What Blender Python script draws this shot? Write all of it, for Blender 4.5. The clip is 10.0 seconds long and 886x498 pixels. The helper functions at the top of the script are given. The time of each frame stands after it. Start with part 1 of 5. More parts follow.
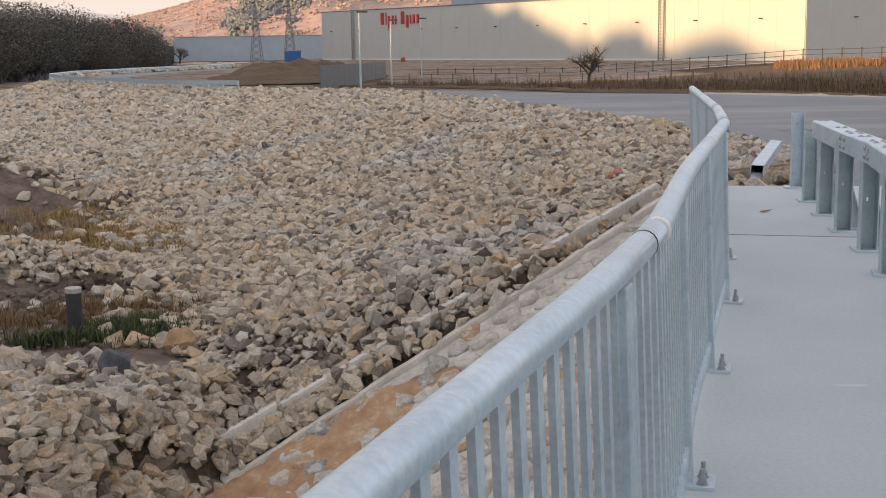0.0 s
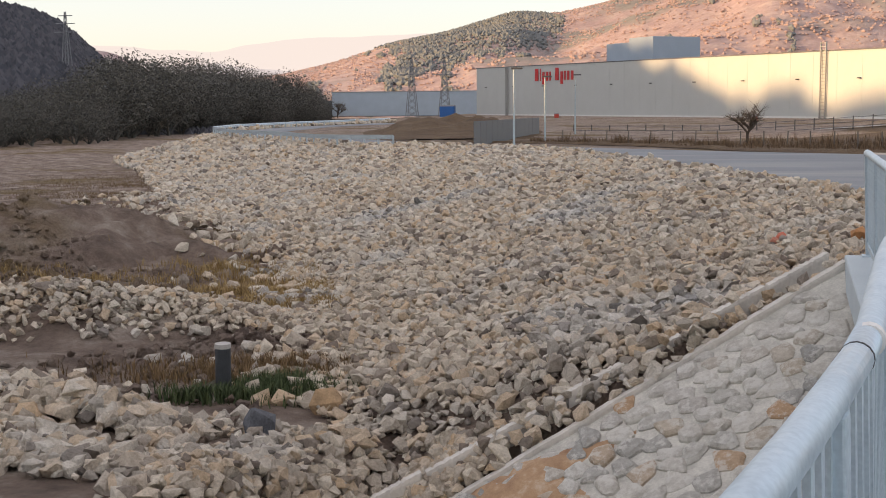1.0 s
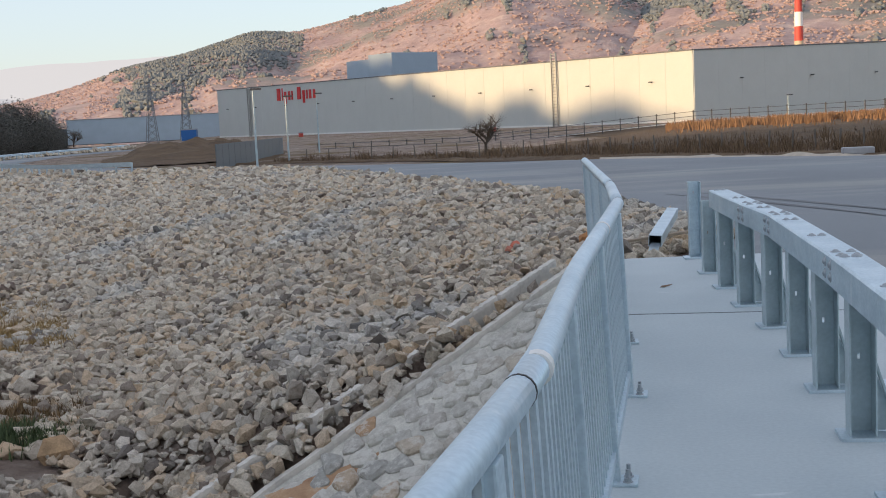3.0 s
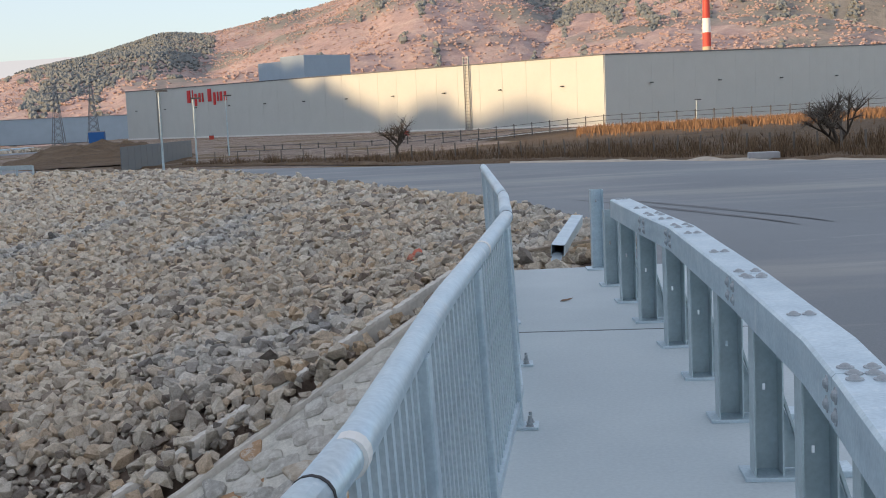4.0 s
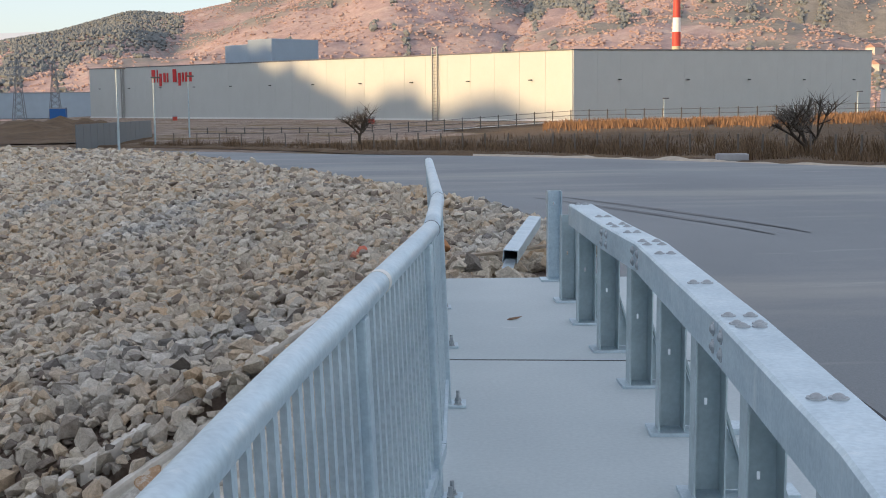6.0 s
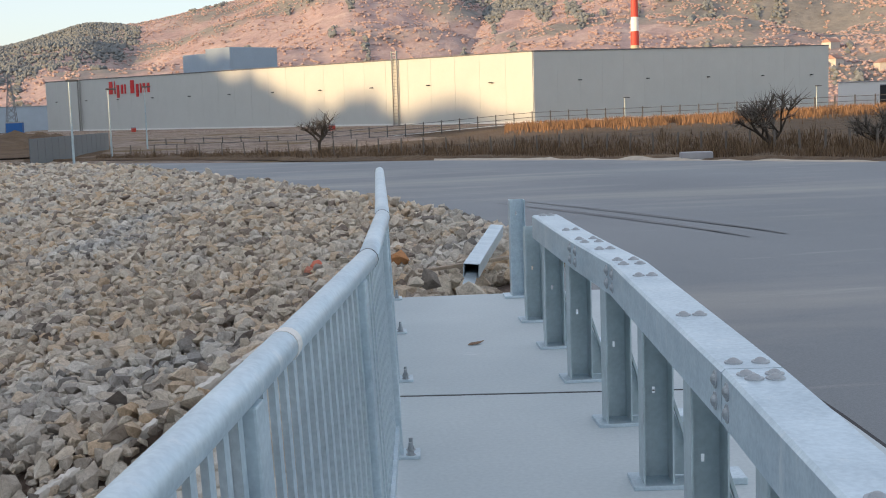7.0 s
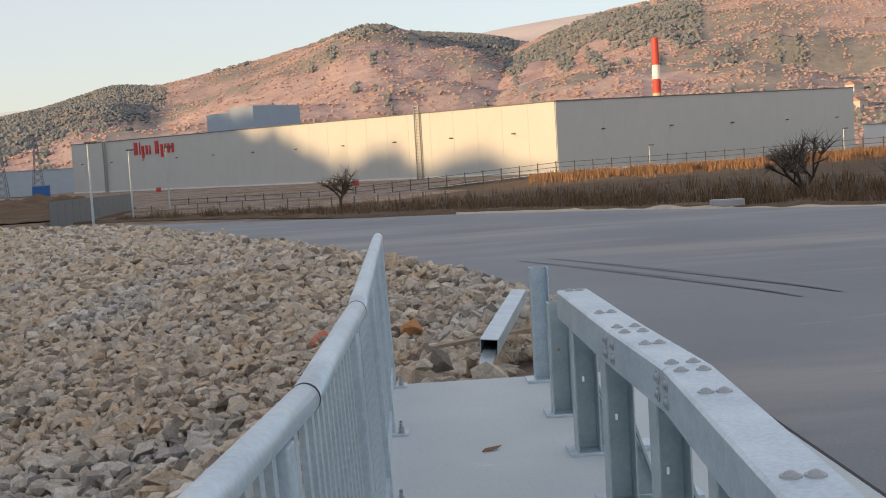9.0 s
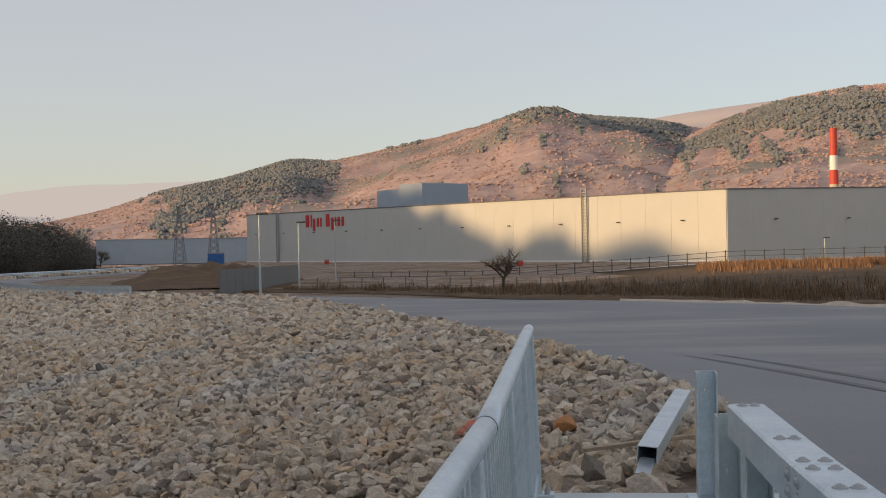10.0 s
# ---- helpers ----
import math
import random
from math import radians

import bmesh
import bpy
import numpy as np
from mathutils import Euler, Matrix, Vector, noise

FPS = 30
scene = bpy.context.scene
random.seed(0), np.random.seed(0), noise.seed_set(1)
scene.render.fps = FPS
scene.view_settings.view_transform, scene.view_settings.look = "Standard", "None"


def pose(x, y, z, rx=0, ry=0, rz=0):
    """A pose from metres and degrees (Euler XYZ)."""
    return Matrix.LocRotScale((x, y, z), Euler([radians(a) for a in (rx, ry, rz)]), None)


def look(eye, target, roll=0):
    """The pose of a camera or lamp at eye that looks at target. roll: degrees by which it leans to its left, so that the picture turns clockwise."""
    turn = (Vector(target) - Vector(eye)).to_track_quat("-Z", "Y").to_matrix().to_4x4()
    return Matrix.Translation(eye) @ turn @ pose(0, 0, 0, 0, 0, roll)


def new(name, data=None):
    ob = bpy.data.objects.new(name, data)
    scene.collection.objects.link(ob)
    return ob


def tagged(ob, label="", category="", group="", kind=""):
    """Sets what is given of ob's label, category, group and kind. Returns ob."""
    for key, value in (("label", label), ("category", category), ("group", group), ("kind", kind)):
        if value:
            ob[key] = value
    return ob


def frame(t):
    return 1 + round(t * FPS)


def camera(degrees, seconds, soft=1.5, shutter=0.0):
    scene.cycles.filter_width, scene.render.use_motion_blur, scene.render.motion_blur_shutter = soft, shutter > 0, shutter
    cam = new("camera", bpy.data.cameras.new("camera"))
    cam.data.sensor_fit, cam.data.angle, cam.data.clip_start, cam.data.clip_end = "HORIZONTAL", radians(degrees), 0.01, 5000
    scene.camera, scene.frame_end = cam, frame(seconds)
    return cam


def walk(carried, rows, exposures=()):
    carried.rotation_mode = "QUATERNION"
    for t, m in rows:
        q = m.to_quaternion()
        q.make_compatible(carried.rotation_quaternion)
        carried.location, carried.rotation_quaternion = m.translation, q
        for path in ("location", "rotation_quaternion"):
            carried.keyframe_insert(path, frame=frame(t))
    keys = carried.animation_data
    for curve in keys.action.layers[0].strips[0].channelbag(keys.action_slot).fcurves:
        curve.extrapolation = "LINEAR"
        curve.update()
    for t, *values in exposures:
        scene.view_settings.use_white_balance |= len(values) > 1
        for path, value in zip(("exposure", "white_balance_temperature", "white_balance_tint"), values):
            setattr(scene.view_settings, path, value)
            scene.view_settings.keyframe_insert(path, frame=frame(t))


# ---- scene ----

# ================= camera and walk =================
cam = camera(39.71, 10.0, soft=1.0)
PATH = [
    (0, pose(0.069, 0.070, 1.543, 80.62, 0.85, 2.96)),
    (0.5, pose(0.044, 0.339, 1.589, 82.49, -0.68, 8.83)),
    (1, pose(0.000, 0.488, 1.583, 83.25, 0.49, 10.06)),
    (1.5, pose(-0.028, 0.539, 1.600, 84.00, -0.18, 10.47)),
    (2, pose(0.028, 0.498, 1.606, 84.57, 0.25, 11.67)),
    (2.5, pose(0.059, 0.602, 1.606, 84.26, 1.76, 1.25)),
    (2.7, pose(0.108, 0.634, 1.606, 83.82, 3.12, -0.80)),
    (3.8, pose(0.425, 1.186, 1.590, 83.73, 0.92, -4.30)),
    (4, pose(0.444, 1.336, 1.604, 83.71, 2.56, -5.76)),
    (4.5, pose(0.590, 1.709, 1.599, 84.45, 1.09, -5.77)),
    (5, pose(0.683, 2.039, 1.606, 84.26, 1.23, -4.62)),
    (5.5, pose(0.741, 2.367, 1.590, 84.19, 0.77, -6.62)),
    (5.7, pose(0.768, 2.492, 1.570, 83.19, 0.33, -6.85)),
    (7, pose(1.013, 3.547, 1.559, 83.38, 1.84, -9.03)),
    (7.5, pose(1.109, 3.880, 1.580, 83.63, 1.84, -8.10)),
    (8, pose(1.179, 4.253, 1.583, 84.98, 2.82, -9.85)),
    (8.5, pose(1.289, 4.609, 1.550, 85.54, 1.54, -10.12)),
    (9, pose(1.359, 4.951, 1.567, 85.86, 3.31, -7.91)),
    (9.5, pose(1.388, 5.253, 1.596, 87.90, 3.84, -6.88)),
    (10, pose(1.491, 5.653, 1.591, 89.91, 0.99, -0.19)),
]
walk(cam, PATH, exposures=[(0, 0.58, 7300, 13), (0.5, 0.66, 7350, 13), (1.2, 0.56, 7000, 12), (1.9, 0.48, 6700, 11), (2.5, 0.37, 6250, 7), (4.0, 0.38, 6150, 6), (5.7, 0.42, 6200, 6), (7.0, 0.50, 6350, 6), (8.2, 0.46, 6650, 8), (8.7, 0.32, 6800, 8), (9.2, 0.22, 6900, 10), (10, -0.1, 7050, 10)])

# ================= sky and sun =================
SUN_AZ, SUN_EL = radians(-115), radians(7.0)   # azimuth from +y towards +x
world = bpy.data.worlds.new("world")
scene.world = world
world.use_nodes = True
wn, wl = world.node_tree.nodes, world.node_tree.links
wn.clear()
sky = wn.new("ShaderNodeTexSky")
sky.sky_type = "NISHITA"
sky.sun_disc = False
sky.sun_elevation, sky.sun_rotation = SUN_EL, SUN_AZ
sky.air_density, sky.dust_density, sky.ozone_density = 1.0, 0.7, 3.5
bg = wn.new("ShaderNodeBackground")
bg.inputs["Strength"].default_value = 0.125
wo = wn.new("ShaderNodeOutputWorld")
wl.new(sky.outputs[0], bg.inputs[0])
haze = wn.new("ShaderNodeBackground")          # thin winter haze over the whole sky
haze.inputs["Color"].default_value = (1.0, 0.90, 0.875, 1)
haze.inputs["Strength"].default_value = 0.45
both = wn.new("ShaderNodeAddShader")
wl.new(bg.outputs[0], both.inputs[0])
wl.new(haze.outputs[0], both.inputs[1])
wl.new(both.outputs[0], wo.inputs[0])

sun_data = bpy.data.lights.new("sun", "SUN")
sun_data.energy, sun_data.angle, sun_data.color = 4.6, radians(1.0), (1.0, 0.66, 0.35)
sun = new("sun", sun_data)
to_sun = Vector((math.sin(SUN_AZ) * math.cos(SUN_EL), math.cos(SUN_AZ) * math.cos(SUN_EL), math.sin(SUN_EL)))
sun.matrix_world = look(to_sun * 100, (0, 0, 0))


# ================= materials =================
class Mat:
    """A small builder of node materials in object or world space."""

    def __init__(self, name, rough=0.8, metal=0.0, space="Object"):
        self.m = bpy.data.materials.new(name)
        self.m.use_nodes = True
        self.n, self.l = self.m.node_tree.nodes, self.m.node_tree.links
        self.b = self.n["Principled BSDF"]
        self.b.inputs["Roughness"].default_value = rough
        self.b.inputs["Metallic"].default_value = metal
        if space == "World":
            self.co = self.n.new("ShaderNodeNewGeometry").outputs["Position"]
        else:
            self.co = self.n.new("ShaderNodeTexCoord").outputs["Object"]

    def noise(self, scale, detail=4, rough=0.55, stretch=None):
        t = self.n.new("ShaderNodeTexNoise")
        t.inputs["Scale"].default_value, t.inputs["Detail"].default_value, t.inputs["Roughness"].default_value = scale, detail, rough
        co = self.co
        if stretch:
            mp = self.n.new("ShaderNodeMapping")
            mp.inputs["Scale"].default_value = stretch
            self.l.new(co, mp.inputs[0])
            co = mp.outputs[0]
        self.l.new(co, t.inputs["Vector"])
        return t.outputs["Fac"]

    def ramp(self, fac, *stops):
        r = self.n.new("ShaderNodeValToRGB")
        e = r.color_ramp.elements
        while len(e) < len(stops):
            e.new(0.5)
        for k, (p, c) in enumerate(stops):
            e[k].position = p
            e[k].color = (*c, 1) if len(c) == 3 else c
        self.l.new(fac, r.inputs[0])
        return r.outputs[0]

    def mix(self, fac, a, b, mode="MIX"):
        x = self.n.new("ShaderNodeMix")
        x.data_type, x.blend_type = "RGBA", mode
        for sock, v in ((x.inputs[0], fac), (x.inputs[6], a), (x.inputs[7], b)):
            if isinstance(v, (int, float)):
                sock.default_value = v
            elif isinstance(v, tuple):
                sock.default_value = (*v, 1)
            else:
                self.l.new(v, sock)
        return x.outputs[2]

    def color(self, c):
        if isinstance(c, tuple):
            self.b.inputs["Base Color"].default_value = (*c, 1)
        else:
            self.l.new(c, self.b.inputs["Base Color"])
        return self

    def rough(self, c):
        self.l.new(c, self.b.inputs["Roughness"])
        return self

    def bump(self, h, strength=0.3, dist=0.02):
        bp = self.n.new("ShaderNodeBump")
        bp.inputs["Strength"].default_value, bp.inputs["Distance"].default_value = strength, dist
        self.l.new(h, bp.inputs["Height"])
        self.l.new(bp.outputs[0], self.b.inputs["Normal"])
        return self

    def random(self, island=True):
        if island:
            return self.n.new("ShaderNodeNewGeometry").outputs["Random Per Island"]
        return self.n.new("ShaderNodeObjectInfo").outputs["Random"]


def plain(name, c, rough=0.7, metal=0.0, var=0.12, scale=6.0, bump=0.1):
    """A surface of one colour with grain and soft stains at two scales."""
    m = Mat(name, rough, metal)
    lo = tuple(max(0, v * (1 - var)) for v in c)
    hi = tuple(min(1, v * (1 + var)) for v in c)
    a = m.ramp(m.noise(scale, 5), (0.3, lo), (0.7, hi))
    a = m.mix(0.35, a, m.ramp(m.noise(scale * 9, 3), (0.3, lo), (0.7, hi)))
    m.color(a)
    if bump:
        m.bump(m.noise(scale * 12, 3), bump, 0.01)
    return m.m


def galvanised(name):
    """Hot-dip zinc: spangle, dull streaks, chalky runs."""
    m = Mat(name, 0.45, 0.72)
    a = m.ramp(m.noise(3, 5, stretch=(1, 1, 3)), (0.3, (0.46, 0.56, 0.62)), (0.7, (0.64, 0.74, 0.79)))
    b = m.ramp(m.noise(60, 2), (0.35, (0.42, 0.50, 0.55)), (0.65, (0.68, 0.77, 0.82)))
    c = m.mix(0.3, a, b)
    runs = m.ramp(m.noise(7, 6, 0.7, stretch=(2.2, 2.2, 0.5)), (0.58, (0, 0, 0)), (0.72, (1, 1, 1)))
    m.color(m.mix(m.mix(0.55, (0, 0, 0), runs), c, (0.80, 0.84, 0.85)))
    m.rough(m.ramp(m.noise(9, 4), (0.3, (0.34,) * 3), (0.7, (0.56,) * 3)))
    m.bump(m.noise(90, 2), 0.05, 0.003)
    return m.m


def rock_material(name, island=True):
    """Quarried limestone: grey to buff stones, each of its own tone, with rusty ones."""
    m = Mat(name, 0.92, space="World")
    r = m.random(island)
    grey = m.ramp(r, (0.0, (0.20, 0.20, 0.19)), (0.16, (0.44, 0.43, 0.41)), (0.42, (0.74, 0.725, 0.67)), (0.6, (0.56, 0.55, 0.51)), (0.78, (0.72, 0.66, 0.55)), (1.0, (0.88, 0.86, 0.80)))
    buff = m.ramp(r, (0.0, (0.26, 0.21, 0.17)), (0.16, (0.52, 0.45, 0.36)), (0.42, (0.84, 0.755, 0.61)), (0.6, (0.62, 0.56, 0.47)), (0.78, (0.74, 0.56, 0.37)), (1.0, (0.88, 0.81, 0.68)))
    zone = m.ramp(m.noise(0.35, 3), (0.28, (0, 0, 0)), (0.50, (1, 1, 1)))
    c = m.mix(zone, grey, buff)
    c = m.mix(0.6, c, m.ramp(m.noise(9, 8, 0.7), (0.30, (0.50, 0.46, 0.41)), (0.5, (0.90, 0.88, 0.85)), (0.7, (1, 1, 1))), "MULTIPLY")
    c = m.mix(0.55, c, m.ramp(m.noise(38, 5, 0.7), (0.34, (0.52, 0.50, 0.47)), (0.58, (1.0, 1.0, 1.0))), "MULTIPLY")
    m.color(c)
    m.bump(m.noise(14, 6, 0.75), 1.0, 0.05)
    return m.m


ZINC = galvanised("galvanised_steel")
DULL_ZINC = plain("dull_zinc", (0.45, 0.53, 0.55), 0.55, 0.45, var=0.18, scale=5, bump=0.06)
ZINC_DARK = plain("zinc_bolt", (0.36, 0.39, 0.41), 0.45, 0.5)
ROCK = rock_material("limestone_joined")
ROCK_ONE = rock_material("limestone_single", island=False)
def walkway_concrete():
    """Smooth pale concrete with dull patches and a few chalky white scuffs."""
    m = Mat("walkway_concrete", 0.72, space="World")
    c = m.ramp(m.noise(0.9, 5), (0.3, (0.43, 0.51, 0.535)), (0.7, (0.53, 0.61, 0.625)))
    c = m.mix(0.3, c, m.ramp(m.noise(45, 3), (0.3, (0.42, 0.45, 0.47)), (0.7, (0.62, 0.65, 0.66))))
    scuff = m.ramp(m.noise(2.6, 3, 0.5, stretch=(0.6, 2.2, 1)), (0.70, (0, 0, 0)), (0.78, (1, 1, 1)))
    m.color(m.mix(m.mix(0.6, (0, 0, 0), scuff), c, (0.80, 0.82, 0.83)))
    m.bump(m.noise(50, 3), 0.08, 0.006)
    return m.m


CONCRETE = walkway_concrete()
KERB_CONCRETE = plain("rough_concrete", (0.60, 0.57, 0.51), 0.9, var=0.22, scale=3, bump=0.3)
MORTAR = plain("mortar", (0.54, 0.525, 0.465), 0.95, var=0.35, scale=5, bump=0.4)
DARK = plain("black_rubber", (0.02, 0.02, 0.022), 0.7)
PANEL = plain("grey_cladding", (0.50, 0.51, 0.48), 0.55, var=0.04, scale=0.3, bump=0)
RED = plain("red_lettering", (0.55, 0.02, 0.02), 0.5, var=0.05)
WHITE = plain("white_paint", (0.75, 0.74, 0.70), 0.6, var=0.06)
BLUE = plain("blue_paint", (0.02, 0.12, 0.36), 0.5, var=0.1)
CHIM_RED = plain("faded_red_paint", (0.48, 0.06, 0.04), 0.6, var=0.15, scale=0.3)


def asphalt():
    m = Mat("asphalt", 0.85, space="World")
    a = m.ramp(m.noise(0.25, 5, stretch=(1.0, 0.5, 1)), (0.3, (0.185, 0.21, 0.225)), (0.7, (0.26, 0.285, 0.30)))
    a = m.mix(0.35, a, m.ramp(m.noise(60, 2), (0.3, (0.14, 0.147, 0.155)), (0.7, (0.25, 0.26, 0.27))))
    dust = m.ramp(m.noise(0.13, 7, 0.62, stretch=(0.5, 1.7, 1)), (0.50, (0, 0, 0)), (0.68, (1, 1, 1)))
    scuff = m.ramp(m.noise(0.9, 6, 0.7, stretch=(0.3, 2.4, 1)), (0.60, (0, 0, 0)), (0.72, (1, 1, 1)))
    a = m.mix(m.mix(0.6, (0, 0, 0), dust), a, (0.40, 0.385, 0.35))
    m.color(m.mix(m.mix(0.3, (0, 0, 0), scuff), a, (0.52, 0.50, 0.47)))
    m.bump(m.noise(140, 2), 0.25, 0.01)
    return m.m


def soil():
    """Bare earth, trampled silt and dry winter grass in broad patches."""
    m = Mat("earth_and_dry_grass", 0.95, space="World")
    earth = m.ramp(m.noise(0.9, 6, 0.65), (0.32, (0.15, 0.105, 0.08)), (0.5, (0.32, 0.24, 0.185)), (0.68, (0.56, 0.475, 0.39)))
    grass = m.ramp(m.noise(2.5, 6, 0.7, stretch=(1, 0.5, 1)), (0.3, (0.13, 0.085, 0.035)), (0.7, (0.30, 0.21, 0.095)))
    zone = m.ramp(m.noise(0.11, 5, 0.6), (0.52, (0, 0, 0)), (0.62, (1, 1, 1)))
    c = m.mix(zone, earth, grass)
    c = m.mix(0.45, c, m.ramp(m.noise(14, 4, 0.7), (0.3, (0.45, 0.42, 0.4)), (0.7, (1, 1, 1))), "MULTIPLY")
    m.color(c)
    m.bump(m.noise(5, 7, 0.75), 1.0, 0.25)
    return m.m


def hill_woods():
    """Autumn woods on far slopes: russet oak, clearings, dark pine stands, paled for haze."""
    m = Mat("hazed_autumn_hillside", 1.0, space="World")
    # tones lifted and greyed: aerial haze is put into the base colour
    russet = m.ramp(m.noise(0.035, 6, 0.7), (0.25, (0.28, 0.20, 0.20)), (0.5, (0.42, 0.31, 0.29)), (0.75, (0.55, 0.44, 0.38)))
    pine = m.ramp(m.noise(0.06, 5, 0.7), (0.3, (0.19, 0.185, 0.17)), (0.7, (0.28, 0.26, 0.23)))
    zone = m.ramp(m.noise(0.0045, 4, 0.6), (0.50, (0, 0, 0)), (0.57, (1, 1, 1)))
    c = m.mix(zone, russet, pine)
    c = m.mix(0.55, c, m.ramp(m.noise(0.22, 5, 0.7), (0.32, (0.60, 0.57, 0.56)), (0.62, (1, 1, 1))), "MULTIPLY")
    m.color(c)
    m.bump(m.noise(0.12, 5, 0.7), 0.5, 3.0)
    return m.m


ASPHALT, SOIL, HILL = asphalt(), soil(), hill_woods()


# ================= mesh helpers =================
def part(name, bm, material, parent=None, label="", smooth=False):
    me = bpy.data.meshes.new(name)
    bm.to_mesh(me)
    bm.free()
    me.materials.append(material)
    if smooth:
        me.polygons.foreach_set("use_smooth", [True] * len(me.polygons))
    ob = new(name, me)
    if parent is not None:
        ob.parent = parent
    if label:
        ob["label"] = label
    return ob


def from_arrays(name, verts, faces, material, parent=None, smooth=False):
    me = bpy.data.meshes.new(name)
    me.from_pydata(verts, [], faces)
    me.materials.append(material)
    if smooth:
        me.polygons.foreach_set("use_smooth", [True] * len(me.polygons))
    me.update()
    ob = new(name, me)
    if parent is not None:
        ob.parent = parent
    return ob


def box(bm, size, m=None, bevel=0.0):
    """A box of that size centred on m's origin, its edges rounded."""
    r = bmesh.ops.create_cube(bm, size=1.0)
    bmesh.ops.scale(bm, vec=size, verts=r["verts"])
    vs = r["verts"]
    if bevel:
        es = list({e for v in vs for e in v.link_edges})
        o = bmesh.ops.bevel(bm, geom=es, offset=bevel, segments=2, affect="EDGES", profile=0.6)
        vs = list({v for f in o["faces"] for v in f.verts} | {v for v in vs if v.is_valid})
    if m is not None:
        bmesh.ops.transform(bm, matrix=m, verts=vs)
    return vs


def cyl(bm, r1, r2, p, q, seg=12, caps=True):
    """A tapered rod from p to q."""
    p, q = Vector(p), Vector(q)
    d = q - p
    m = Matrix.Translation((p + q) / 2) @ d.to_track_quat("Z", "Y").to_matrix().to_4x4()
    r = bmesh.ops.create_cone(bm, cap_ends=caps, segments=seg, radius1=r1, radius2=r2, depth=d.length)
    bmesh.ops.transform(bm, matrix=m, verts=r["verts"])
    return r["verts"]


def sweep(bm, pts, section, frames, closed_ends=True):
    """A section (x right, z up) carried along pts with right-hand normals."""
    rings = []
    for p, n in zip(pts, frames):
        rings.append([bm.verts.new((p[0] + n[0] * u, p[1] + n[1] * u, p[2] + w)) for u, w in section])
    k = len(section)
    for a, b in zip(rings, rings[1:]):
        for i in range(k):
            bm.faces.new((a[i], a[(i + 1) % k], b[(i + 1) % k], b[i]))
    if closed_ends:
        bm.faces.new(rings[0][::-1])
        bm.faces.new(rings[-1])
    bmesh.ops.recalc_face_normals(bm, faces=bm.faces)


# ================= the plan =================
RAIL = [(-16, -5.98), (0, -0.50), (1.4, -0.096), (2.5, 0.238), (3.3, 0.459), (4.9, 0.77), (6.2, 1.064), (7.7, 1.396), (9.3, 1.62), (13.55, 2.06)]
BEAM = [(-16, -5.0), (0, 0.47), (3.0, 1.42), (5.0, 1.94), (6.65, 2.245), (8.9, 2.61), (10.0, 2.695), (11.42, 2.835), (13.5, 3.04)]


def line_x(table, y):
    return float(np.interp(y, [a for a, b in table], [b for a, b in table]))


def line_frame(table, y):
    """Point, tangent and right-hand normal of a line of straight panels round a gentle bend."""
    q = min(y + 0.35, 13.5)
    s = (line_x(table, q) - line_x(table, q - 0.7)) / 0.7
    l = math.hypot(1, s)
    return (line_x(table, y), y), (s / l, 1 / l), (1 / l, -s / l)


def rail_x(y):
    return line_x(RAIL, y)


def rail_frame(y):
    return line_frame(RAIL, y)


def on_line(table, y, off, z=0.0):
    (px, py), t, n = line_frame(table, y)
    return Vector((px + n[0] * off, py + n[1] * off, z))


def at_line(y, off, z=0.0):
    return on_line(RAIL, y, off, z)


def at_beam(y, off, z=0.0):
    return on_line(BEAM, y, off, z)


def heading(y, table=RAIL):
    (px, py), t, n = line_frame(table, y)
    return math.degrees(math.atan2(-t[0], t[1]))


EDGE = [(12.0, 1.9), (14.0, 2.9), (16.0, 4.2), (20.4, 4.3), (27, 3.5), (37.3, 1.6), (65, -5), (78, -11), (87, -17.5), (93, -23.5), (108, -33), (120.5, -42.5), (142, -51.5), (170, -53), (206, -46), (400, -60)]
TOE = [(12.0, -2.2), (14.0, -3.7), (16.5, -4.3), (18.5, -4.9), (27.3, -8), (47.2, -19.1), (94.5, -41.5), (121, -56), (150, -64), (400, -110)]


def along(table, y):
    return float(np.interp(y, [a for a, b in table], [b for a, b in table]))


def road_z(y):
    return -0.1 - 0.018 * min(max(y - 18, 0), 80)


def bed_z(y):
    return -1.9 - 0.022 * min(max(y - 15, -10), 100)


def land(x, y):
    """Height of the land, cut away under the masonry cone."""
    z = bank(x, y)
    plane = -0.1 + 0.366 * (x - 1.85) + 0.40 * (y - 13.4)
    if y < 13.9 and x > -3.6 and not ((x - 1.85) * -1.5 - (y - 13.4) * -3.2 > 0.45):
        z = min(z, plane - 0.22 + 1.2 * max(0.0, -2.7 - x))
    elif y < 16:
        z = min(z, plane + 0.02 + 1.2 * max(0.0, -2.7 - x))
    return z


